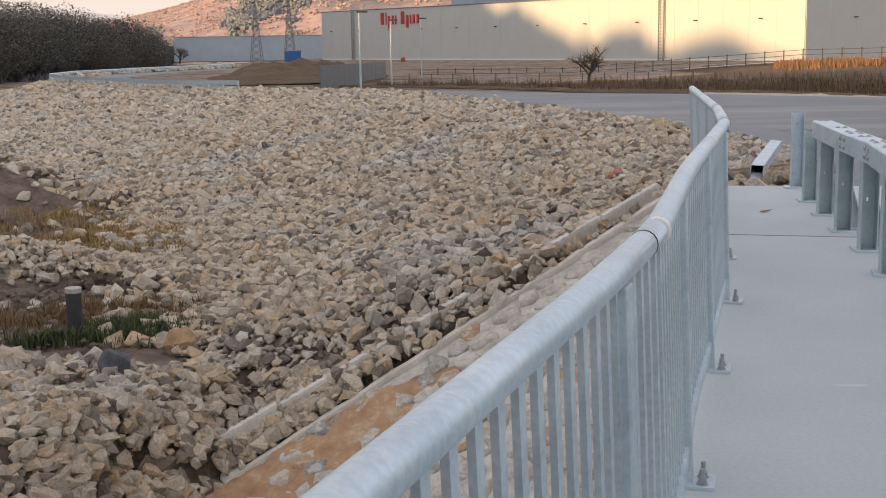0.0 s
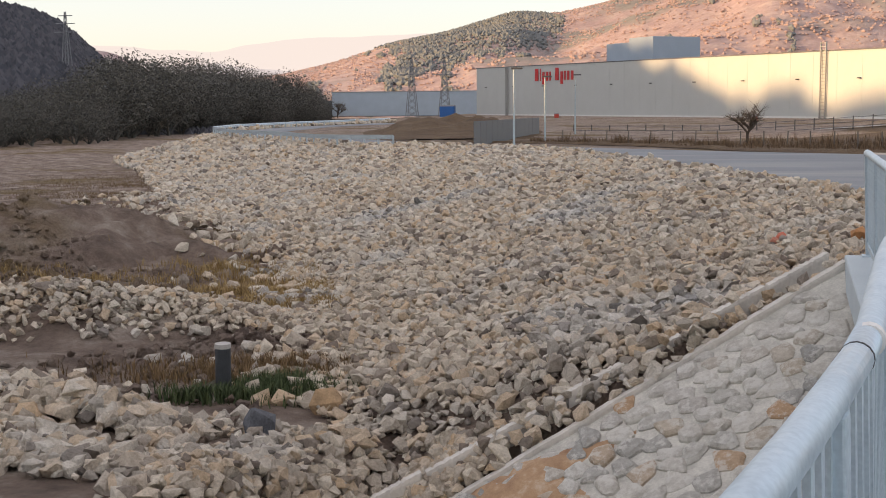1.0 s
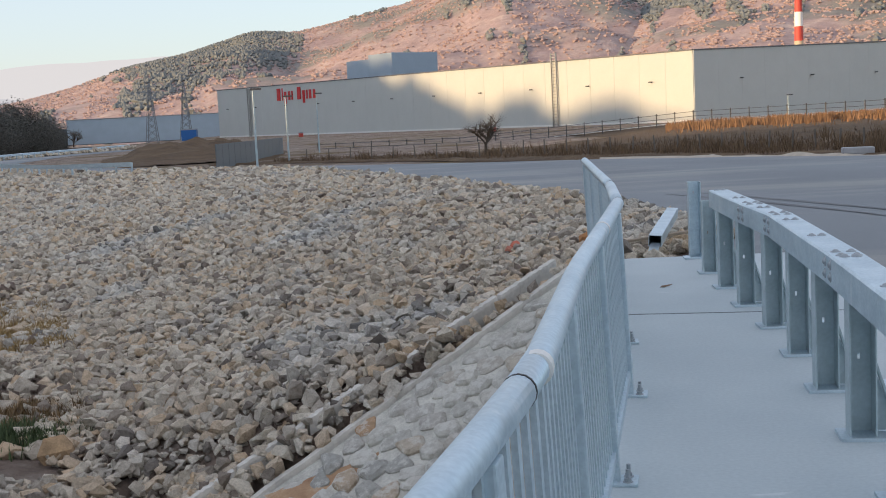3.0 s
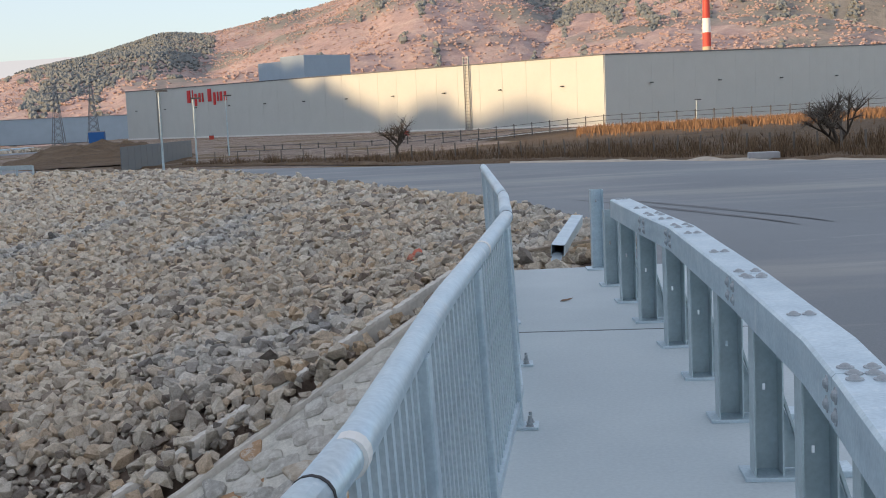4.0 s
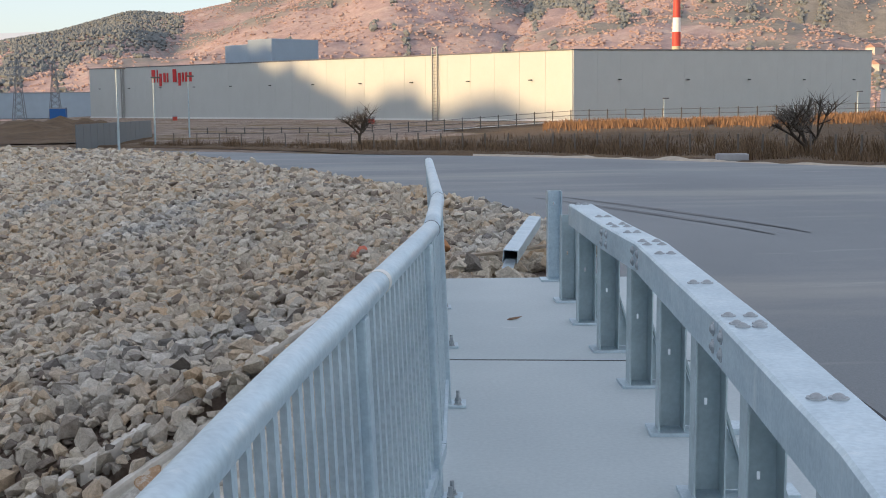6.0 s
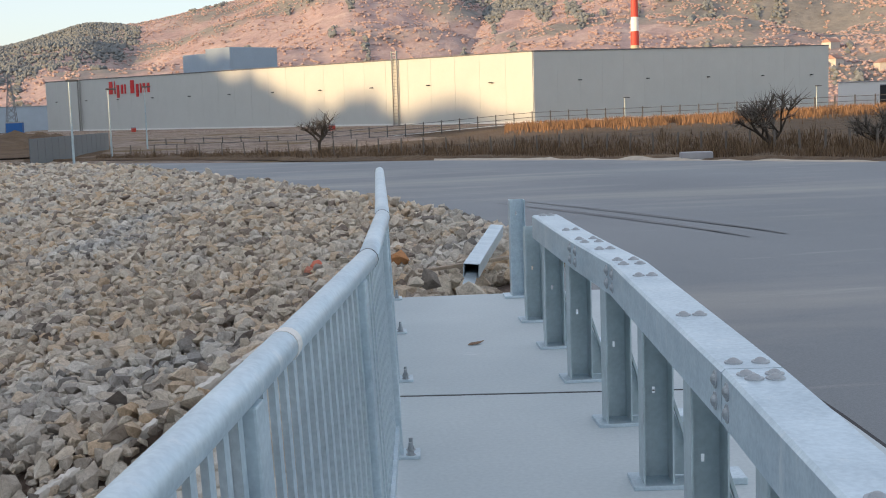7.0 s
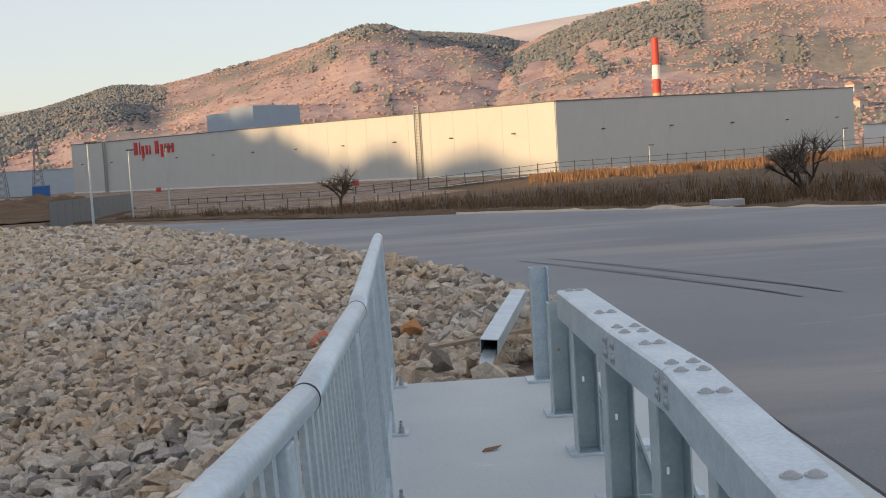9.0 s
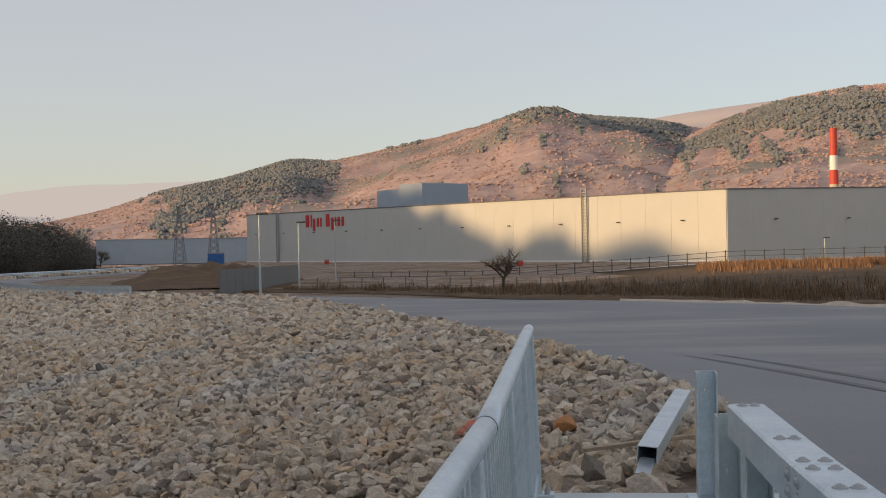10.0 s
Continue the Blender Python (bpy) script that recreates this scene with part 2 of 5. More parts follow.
def bank(x, y):
    """River bed, stone slope, road embankment, field."""
    e, t = along(EDGE, y), along(TOE, y)
    zr, zb = road_z(y), bed_z(y)
    if y < 12:
        e, t = 1.9 + (12 - y) * 0.02, -2.2
        if y < 11:
            return zb + 0.05 * noise.noise((x * 0.4, y * 0.4, 0))
    if x >= e:
        return zr
    if x <= t:
        zb += 1.5 * math.exp(-((x + 15.5) / 3.2) ** 2 - ((y - 30) / 3.0) ** 2) + 0.7 * math.exp(-((x + 21) / 4) ** 2 - ((y - 38) / 3) ** 2)
        return zb + 0.14 * noise.noise((x * 0.25, y * 0.25, 3)) + 0.10 * noise.noise((x * 0.9, y * 0.9, 7)) + (0.34 * noise.noise((x * 0.7, y * 0.7, 11)) + 0.22 * noise.noise((x * 1.9, y * 1.9, 12)) if -26 < x < -9 and 22 < y < 60 else 0)
    f = (x - t) / (e - t)
    return zb + (zr - zb) * f


# ================= ground =================
def axis(parts):
    out = []
    for a, b, n in parts:
        out += list(np.linspace(a, b, n, endpoint=False))
    return out + [parts[-1][1]]


def build_ground():
    xs = axis([(-1500, -200, 14), (-200, -60, 28), (-60, -26, 50), (-26, 8, 130), (8, 60, 30), (60, 200, 20), (200, 1500, 12)])
    ys = axis([(-400, -30, 8), (-30, 4, 18), (4, 30, 75), (30, 60, 70), (60, 130, 100), (130, 400, 40), (400, 1500, 10)])
    verts, faces = [], []
    for y in ys:
        for x in xs:
            verts.append((x, y, land(x, y) - 0.03))
    w = len(xs)
    for j in range(len(ys) - 1):
        for i in range(w - 1):
            faces.append((j * w + i, j * w + i + 1, j * w + w + i + 1, j * w + w + i))
    g = from_arrays("ground", verts, faces, SOIL, smooth=True)
    tagged(g, "bare brown earth and dry winter grass river bank", "ground", kind="structure")


build_ground()

# road: from the bridge and along the bank
ROAD_FAR = [(-60, 40), (-20, 36), (20, 30), (36, 19.5), (51.5, 14.5), (63, 4), (76, -5), (88, -13.4), (93, -15.5), (108, -26), (120.5, -35), (142, -44), (170, -46), (206, -38)]


def build_road():
    ys = [13.62 + k * 1.2 for k in range(158)]
    bm = bmesh.new()
    rows_ = []
    for y in ys:
        a = along(EDGE, y) + 0.12 + 0.15 * noise.noise((y * 0.7, 0, 0))
        b = float(np.interp(y, [p for p, q in ROAD_FAR], [q for p, q in ROAD_FAR]))
        b = max(b, a + 3.5) + 0.3 * noise.noise((y * 0.5, 5, 0))
        fade = max(0.0, 1 - (y - 13.62) / 8)
        a = max(a, 3.2) if y < 13.8 else a
        row = []
        for k in range(9):
            x = a + (b - a) * k / 8
            row.append(bm.verts.new((x, y - (x - 2.06) * 0.105 * fade, road_z(y) + 0.012)))
        rows_.append(row)
    for p, q in zip(rows_, rows_[1:]):
        for k in range(8):
            bm.faces.new((p[k], p[k + 1], q[k + 1], q[k]))
    r = part("road", bm, ASPHALT, smooth=True)
    tagged(r, "dusty grey asphalt road along the river bank", "road", kind="structure")


build_road()


# ================= bridge =================
def build_deck():
    ys = [-14 + k * 0.6 for k in range(45)] + [13.55]
    bm = bmesh.new()
    sec = [(-0.19, -0.01), (-0.18, 0.0), (2.2, 0.0), (2.2, -0.34), (0.02, -0.34), (-0.19, -0.30)]
    def skewed(y):
        """A cut that runs slightly askew across the walkway."""
        (px, py), t, n = rail_frame(y + 0.085)
        return Vector((px, py, 0)), (n[0] - t[0] * 0.085, n[1] - t[1] * 0.085)

    cut = [y for y in ys if y < 9.9]
    p, n = skewed(9.964)
    sweep(bm, [at_line(y, 0) for y in cut] + [p], sec, [rail_frame(y)[2] for y in cut] + [n])
    d = part("bridge_walkway", bm, CONCRETE)
    bm = bmesh.new()
    cut = [y for y in ys if y > 10.4]
    p, n = skewed(10.0)
    sweep(bm, [p] + [at_line(y, 0) for y in cut], sec, [n] + [rail_frame(y)[2] for y in cut])
    part("end_slab", bm, CONCRETE, d)
    bm = bmesh.new()
    (p, n), (q, m) = skewed(9.966), skewed(9.998)
    sweep(bm, [p, q], [(-0.185, -0.002), (2.19, -0.002), (2.19, -0.2), (-0.185, -0.2)], [n, m])
    part("expansion_joint", bm, DARK, d)
    bm = bmesh.new()
    sweep(bm, [at_line(y, 0) for y in ys], [(2.203, -0.02), (2.25, -0.02), (2.25, -0.3), (2.203, -0.3)], [rail_frame(y)[2] for y in ys])
    part("edge_joint", bm, DARK, d, "black strip in the joint along the carriageway")
    tagged(d, "pale concrete bridge walkway with a dark expansion joint", "walkway", kind="structure")
    bm = bmesh.new()
    sweep(bm, [at_line(y, 0) for y in ys], [(2.254, -0.07), (22, -0.07), (22, -0.5), (2.254, -0.5)], [rail_frame(y)[2] for y in ys])
    c = part("bridge_carriageway", bm, ASPHALT)
    tagged(c, "grey asphalt carriageway of the bridge", "road", kind="structure")


build_deck()


LEAN = 0.04                                     # the railing leans outward by a hand's breadth
TIP = -math.degrees(math.atan(LEAN / 1.05))


def build_railing():
    root = tagged(new("bridge_railing"), "galvanised steel railing with upright bars on the bridge edge", "railing")
    joints = [-6, -3.2, -0.4, 3.1, 7.7, 9.3, 13.55]
    for a, b in zip(joints, joints[1:]):
        ys = np.linspace(a + 0.004, b - 0.004, max(3, int((b - a) / 0.3)))
        bm = bmesh.new()
        ring = [(0.036 * math.cos(k * math.pi / 8), 0.036 * math.sin(k * math.pi / 8)) for k in range(16)]
        sweep(bm, [at_line(y, 0, 1.05) for y in ys], ring, [rail_frame(y)[2] for y in ys])
        part("handrail", bm, ZINC, root, smooth=True)
        bm = bmesh.new()
        sweep(bm, [at_line(b + q, 0, 1.05) for q in (-0.005, 0.005)], [(u * 1.03, w * 1.03) for u, w in ring], [rail_frame(b)[2]] * 2)
        part("joint_ring", bm, DARK, root)
        bm = bmesh.new()
        sweep(bm, [at_line(y, LEAN * 0.89, 0.12) for y in ys], [(-0.02, -0.025), (0.02, -0.025), (0.02, 0.025), (-0.02, 0.025)], [rail_frame(y)[2] for y in ys])
        part("bottom_rail", bm, ZINC, root)
    for y in (3.32, 6.22):
        bm = bmesh.new()
        sweep(bm, [at_line(y + q, 0, 1.05) for q in (-0.022, 0.022)], [(0.0375 * math.cos(k * math.pi / 8), 0.0375 * math.sin(k * math.pi / 8)) for k in range(16)], [rail_frame(y)[2]] * 2)
        part("weld_collar", bm, WHITE, root, "chalky weld at a bend")
    bm = bmesh.new()
    box(bm, (0.014, 0.035, 0.88), pose(0, 0, 0.585))
    first = part("baluster", bm, ZINC, root)
    y = -6.0
    n = 0
    me = first.data
    while y < 13.5:
        ob = first if n == 0 else new("baluster", me)
        ob.parent = root
        ob.matrix_basis = Matrix.Translation(at_line(y, LEAN)) @ pose(0, 0, 0, 0, 0, heading(y)) @ pose(0, 0, 0, 0, TIP, 0)
        y += 0.105
        n += 1
    bm = bmesh.new()
    box(bm, (0.06, 0.07, 1.02), pose(0, 0, 0.51), 0.006)
    post = part("post", bm, ZINC, root)
    bm = bmesh.new()
    box(bm, (0.17, 0.14, 0.015), pose(0.02, 0, 0.0075), 0.003)
    plate = part("base_plate", bm, ZINC, root)
    bm = bmesh.new()
    cyl(bm, 0.022, 0.022, (0, 0, 0.015), (0, 0, 0.018), 12)
    cyl(bm, 0.017, 0.017, (0, 0, 0.018), (0, 0, 0.033), 6)
    cyl(bm, 0.009, 0.009, (0, 0, 0.033), (0, 0, 0.07), 8)
    bolt = part("anchor_bolt", bm, ZINC_DARK, plate)
    for k, y in enumerate([-3.4, -1.9, -0.35, 1.2, 2.75, 4.28, 5.83, 7.4, 8.92, 10.46, 11.96, 13.47]):
        m = Matrix.Translation(at_line(y, LEAN)) @ pose(0, 0, 0, 0, 0, heading(y))
        ob = post if k == 0 else new("post", post.data)
        ob.parent = root
        ob.matrix_basis = m @ pose(0, 0, 0, 0, TIP, 0)
        pl = plate if k == 0 else new("base_plate", plate.data)
        pl.parent = root
        pl.matrix_basis = m
        for j, dy in enumerate((-0.04, 0.04)):
            bo = bolt if (k == 0 and j == 0) else new("anchor_bolt", bolt.data)
            bo.parent = pl
            bo.matrix_basis = pose(0.062, dy, 0)
    return root


build_railing()


def channel(bm, height, hole):
    """An open steel channel: two flanges and a web with a slotted hole."""
    for u in (-0.0585, 0.0585):
        box(bm, (0.007, 0.125, height), pose(u, -0.012, 0.018 + height / 2), 0.001)
    w, t, y = 0.11, 0.008, 0.0465
    box(bm, (w, t, hole - 0.013), pose(0, y, 0.018 + (hole - 0.013) / 2))
    box(bm, (w, t, height - hole - 0.015), pose(0, y, 0.018 + hole + 0.015 + (height - hole - 0.015) / 2))
    for u in (-1, 1):
        box(bm, (w / 2 - 0.006, t, 0.028), pose(u * (w / 4 + 0.003), y, 0.018 + hole + 0.001))


def build_guardrail():
    root = tagged(new("guard_rail"), "galvanised steel box-beam guard rail on channel posts", "guard rail")
    joints = [-5.6, -3.4, -1.2, 0.4, 2.6, 4.6, 6.65, 8.9, 9.82, 11.42]
    z0, z1 = 0.68, 0.83
    for a, b in zip(joints, joints[1:]):
        ys = np.linspace(a + 0.003, b - 0.003, 5)
        bm = bmesh.new()
        sec = [(0.0, z0), (0.165, z0), (0.175, z0 + 0.01), (0.175, z1 - 0.01), (0.165, z1), (0.01, z1), (0.0, z1 - 0.01)]
        sweep(bm, [at_beam(y, 0) for y in ys], sec, [line_frame(BEAM, y)[2] for y in ys])
        part("beam", bm, ZINC, root)
    bm = bmesh.new()
    channel(bm, 0.664, 0.36)
    post = part("channel_post", bm, DULL_ZINC, root, "dull grey zinc channel")
    bm = bmesh.new()
    box(bm, (0.27, 0.2, 0.018), pose(0.03, 0, 0.009), 0.003)
    plate = part("base_plate", bm, ZINC, root)
    ys = [12.12] + [11.15 - 0.965 * k for k in range(16)]
    for k, y in enumerate(ys):
        m = Matrix.Translation(at_beam(y, 0.09)) @ pose(0, 0, 0, 0, 0, heading(y, BEAM))
        for src, nm in ((post, "channel_post"), (plate, "base_plate")):
            ob = src if k == 0 else new(nm, src.data)
            ob.parent = root
            ob.matrix_basis = m
    bm = bmesh.new()
    cyl(bm, 0.026, 0.025, (0, 0, 0), (0, 0, 0.004), 14)
    cyl(bm, 0.018, 0.014, (0, 0, 0.004), (0, 0, 0.010), 12)
    cyl(bm, 0.014, 0.006, (0, 0, 0.010), (0, 0, 0.014), 12)
    bolt = part("bolt", bm, ZINC_DARK, root).data
    spots = []
    for y in joints[3:-1]:
        for dy in (-0.075, 0.075):
            spots += [(y + dy, o, z1, 0) for o in (0.05, 0.125)] + [(y + dy, 0.0, z, 90) for z in (z0 + 0.045, z0 + 0.105)]
    for y in ys:
        if 0 < y < 11.4:
            spots += [(y + 0.2, o, z1, 0) for o in (0.06, 0.115)]
    first = [o for o in root.children if o.data == bolt][0]
    for k, (y, o, z, tip) in enumerate(spots):
        ob = first if k == 0 else new("bolt", bolt)
        ob.parent = root
        ob.matrix_basis = Matrix.Translation(at_beam(y, o, z)) @ pose(0, 0, 0, 0, 0, heading(y, BEAM)) @ pose(0, 0, 0, 0, -tip, 0)
    bm = bmesh.new()
    tri = [bm.verts.new((u, 0.036, z)) for u, z in ((0.0625, 0.022), (0.165, 0.022), (0.158, 0.06), (0.0625, 0.34))]
    ex = bmesh.ops.extrude_face_region(bm, geom=[bm.faces.new(tri)])
    bmesh.ops.translate(bm, vec=(0, 0.008, 0), verts=[v for v in ex["geom"] if isinstance(v, bmesh.types.BMVert)])
    bmesh.ops.recalc_face_normals(bm, faces=bm.faces)
    box(bm, (0.012, 0.05, 0.36), Matrix.Translation((0.118, 0.02, 0.20)) @ pose(0, 0, 0, 0, -17.5, 0), 0.001)
    brace = part("brace", bm, DULL_ZINC, root).data
    bm = bmesh.new()
    box(bm, (0.10, 0.16, 0.03), pose(0.31, 0.02, 0.015), 0.004)
    foot = part("brace_foot", bm, ZINC, root).data
    firsts = {brace: [o for o in root.children if o.data == brace][0], foot: [o for o in root.children if o.data == foot][0]}
    for k, y in enumerate(ys):
        for data, nm in ((brace, "brace"), (foot, "brace_foot")):
            ob = firsts[data] if k == 0 else new(nm, data)
            ob.parent = root
            ob.matrix_basis = Matrix.Translation(at_beam(y, 0.09)) @ pose(0, 0, 0, 0, 0, heading(y, BEAM))
    return root


build_guardrail()


def turn(a, b, c):
    return np.array(Euler((a, b, c)).to_matrix())


# ================= far hills =================
def smooth01(u):
    u = min(max(u, 0.0), 1.0)
    return u * u * (3 - 2 * u)


MAIN_CREST = [(-40, 0.2), (-24, 0.6), (-17.5, 1.37), (-15.3, 1.85), (-12.6, 2.72), (-9.8, 3.22), (-6.7, 4.1), (-5.1, 3.96), (-3.5, 4.25), (-0.4, 4.99), (2.8, 5.79), (4.9, 6.21), (7.5, 5.85), (10.1, 5.59), (12.1, 5.13), (16, 4.6), (30, 3)]
RIGHT_CREST = [(2, 0.6), (6, 2.4), (8.5, 3.4), (10.2, 3.9), (11.8, 5.0), (12.9, 5.36), (15.6, 6.31), (18.1, 6.67), (20.7, 6.79), (23.1, 6.86), (25.5, 6.78), (30, 6.5), (45, 5), (60, 2)]
BACK_CREST = [(2, 4.4), (6, 5.3), (9.3, 5.61), (11.1, 5.88), (13.2, 6.11), (15.4, 6.31), (20, 6.3), (28, 5.5)]
LEFT_CREST = [(-70, 9.0), (-50, 8.2), (-40, 6.2), (-31.3, 4.8), (-29.8, 4.2), (-28.3, 3.95), (-27, 3.4), (-26.3, 2.7), (-25.4, 1.8), (-24.8, 1.2), (-22, -0.4), (-18, -1.4)]
PINK_CREST = [(-34, 1.5), (-27, 2.6), (-25.7, 2.51), (-24.7, 2.36), (-24.1, 1.96), (-23.4, 1.49), (-21, 0.6), (-17, 0.1)]


def crest(table, h):
    return float(np.interp(h, [a for a, b in table], [b for a, b in table]))


def hill_height(table, near, top, rough, h, r):
    """Height of a hill at heading h (degrees) and range r: a slope up to its crest, cut by gullies."""
    el = sum(crest(table, h + k * 0.5) for k in (-1, 0, 1)) / 3
    zc = 1.6 + math.tan(radians(el)) * top
    x, y = r * math.sin(radians(h)), r * math.cos(radians(h))
    u = (r - near) / (top - near)
    if u > 1:
        return zc - (r - top) * 0.3
    n = noise.fractal((x / 230, y / 230, 4.0), 1.0, 2.1, 5)
    gully = 1 - abs(noise.noise((x / 160, y / 420, 9.0)))
    base = -7 + (zc + 7) * (0.55 * u + 0.45 * smooth01(u))
    return base + rough * zc * (n * 0.35 - gully * 0.25 + 0.14) * math.sin(math.pi * min(u, 1) ** 0.8) * 1.0


def build_hill(name, table, near, top, material, label, rough=0.55, step=0.22, rings=46):
    h0, h1 = table[0][0], table[-1][0]
    cols = int((h1 - h0) / step) + 1
    verts, faces = [], []
    rs = [near + (top - near) * k / rings for k in range(rings + 1)] + [top * 1.05, top * 1.2]
    for r in rs:
        for i in range(cols):
            h = h0 + (h1 - h0) * i / (cols - 1)
            verts.append((r * math.sin(radians(h)), r * math.cos(radians(h)), hill_height(table, near, top, rough, h, r)))
    for j in range(len(rs) - 1):
        for i in range(cols - 1):
            faces.append((j * cols + i, j * cols + i + 1, (j + 1) * cols + i + 1, (j + 1) * cols + i))
    ob = from_arrays(name, verts, faces, material, smooth=True)
    tagged(ob, label, "hill", kind="structure")


# far ridge: distance haze is put into this pale base colour
HAZED_HILL = plain("painted_haze_ridge", (0.52, 0.46, 0.44), 1.0, var=0.1, scale=0.004, bump=0)
# ground under the shaded woods: part of the shade is in this dark tone
SHADED_WOOD = plain("shaded_woodland_floor", (0.07, 0.07, 0.06), 1.0, var=0.4, scale=0.05, bump=0)
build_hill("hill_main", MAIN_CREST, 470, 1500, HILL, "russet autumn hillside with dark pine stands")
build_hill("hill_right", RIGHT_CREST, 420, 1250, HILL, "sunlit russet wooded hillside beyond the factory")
build_hill("hill_back", BACK_CREST, 1800, 3300, HAZED_HILL, "far ridge behind the hills, paled by painted haze", 0.2)
build_hill("hill_pink", PINK_CREST, 1200, 2600, HILL, "distant reddish hill down the valley", 0.3)
build_hill("hill_left", LEFT_CREST, 235, 430, SHADED_WOOD, "wooded valley side of grey bare trees, darkened as in shade", 0.25, 0.5, 24)

# ranges at the end of the valley: flat glowing sheets, haze in their colour
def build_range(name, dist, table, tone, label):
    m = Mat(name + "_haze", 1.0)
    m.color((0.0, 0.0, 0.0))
    # emission stands in for sunlit haze; the sheet is no light source
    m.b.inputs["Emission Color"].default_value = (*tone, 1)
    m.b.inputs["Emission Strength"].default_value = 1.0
    bm = bmesh.new()
    prev = None
    for k in range(121):
        h = table[0][0] + (table[-1][0] - table[0][0]) * k / 120
        x, y = dist * math.sin(radians(h)), dist * math.cos(radians(h))
        z = math.tan(radians(crest(table, h) + 0.12 * noise.noise((h * 0.6, 2, dist)))) * dist
        cur = bm.verts.new((x, y, -30)), bm.verts.new((x, y, z))
        if prev:
            bm.faces.new((prev[0], cur[0], cur[1], prev[1]))
        prev = cur
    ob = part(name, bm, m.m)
    ob.visible_shadow = False
    tagged(ob, label, "backdrop", kind="structure")


build_range("backdrop_far", 4600, [(-45, 2.6), (-30, 2.9), (-25.7, 2.75), (-22.9, 2.52), (-20, 2.5), (-17.4, 3.0), (-12, 3.2), (0, 3.0)], (0.60, 0.545, 0.53), "pale mountain range backdrop with painted haze")
build_range("backdrop_near", 4200, [(-45, 1.4), (-30, 1.6), (-24, 1.7), (-20, 1.9), (-17, 1.5), (-12, 1.2), (0, 1.0)], (0.50, 0.46, 0.47), "grey foothills backdrop along the valley with painted haze")


# unseen wooded ridge on the sunny side of the valley, behind the camera's left
def build_shade_ridge():
    s = Vector((math.sin(SUN_AZ), math.cos(SUN_AZ), 0))
    p = Vector((-s.y, s.x, 0))
    p = p if p.y > 0 else -p
    # crest heights fitted so its shadow edge crosses the factory wall and bank
    table = [(-500, 40), (-100, 38), (40, 36), (66, 33), (74, 26.8), (104, 26.4), (113, 31.0), (150, 33), (160, 34.2), (166.5, 34.8), (171, 37.6), (178, 38.8), (184, 38.6), (190, 36.2), (194, 36.8), (200, 39.8), (206, 39.6), (213, 37.2), (222, 39.0), (228, 41.2), (235, 43.6), (250, 46), (270, 51), (291, 54), (330, 56), (420, 64)]
    verts, faces = [], []
    ws = [-500 + 1.0 * k for k in range(921)]
    ds = [120, 145, 160, 168, 170, 172, 185, 260, 420]
    fs = [0.0, 0.55, 0.85, 0.97, 1.0, 0.97, 0.85, 0.5, 0.3]
    for w in ws:
        for d, f in zip(ds, fs):
            c = crest(table, w)
            jag = (1.4 * noise.noise((w / 8, 0, 1)) + 2.4 * noise.noise((w / 3.1, 3, 1))) * f
            q = s * d + p * w
            verts.append((q.x, q.y, -4 + (c + 4) * f + jag))
    n = len(ds)
    for j in range(len(ws) - 1):
        for i in range(n - 1):
            faces.append((j * n + i, j * n + i + 1, (j + 1) * n + i + 1, (j + 1) * n + i))
    ob = from_arrays("hill_ridge", verts, faces, SHADED_WOOD)
    tagged(ob, "unseen wooded ridge added to shade the valley floor", "hill", kind="structure")


build_shade_ridge()


# ================= far woods =================
def twig_material(name, dark, light):
    m = Mat(name, 0.95, space="World")
    m.color(m.ramp(m.random(True), (0.0, dark), (1.0, light)))
    return m.m


BARE = twig_material("bare_twigs", (0.09, 0.08, 0.07), (0.22, 0.19, 0.155))
# oak and pine crowns paled the same way, haze included in their colour
RUSSET = twig_material("hazed_russet_crowns", (0.37, 0.265, 0.245), (0.46, 0.34, 0.305))
PINE = twig_material("hazed_pine_crowns", (0.155, 0.17, 0.17), (0.205, 0.215, 0.21))
# darker, bluer copy of the bare crowns: hillside shade put into the colour
SHADED_CROWNS = twig_material("shaded_crowns", (0.045, 0.050, 0.062), (0.10, 0.10, 0.112))
RIVERWOOD = twig_material("river_thicket", (0.05, 0.054, 0.052), (0.16, 0.15, 0.125))
BARK = plain("bark", (0.07, 0.055, 0.042), 0.95, var=0.3, scale=5, bump=0.4)


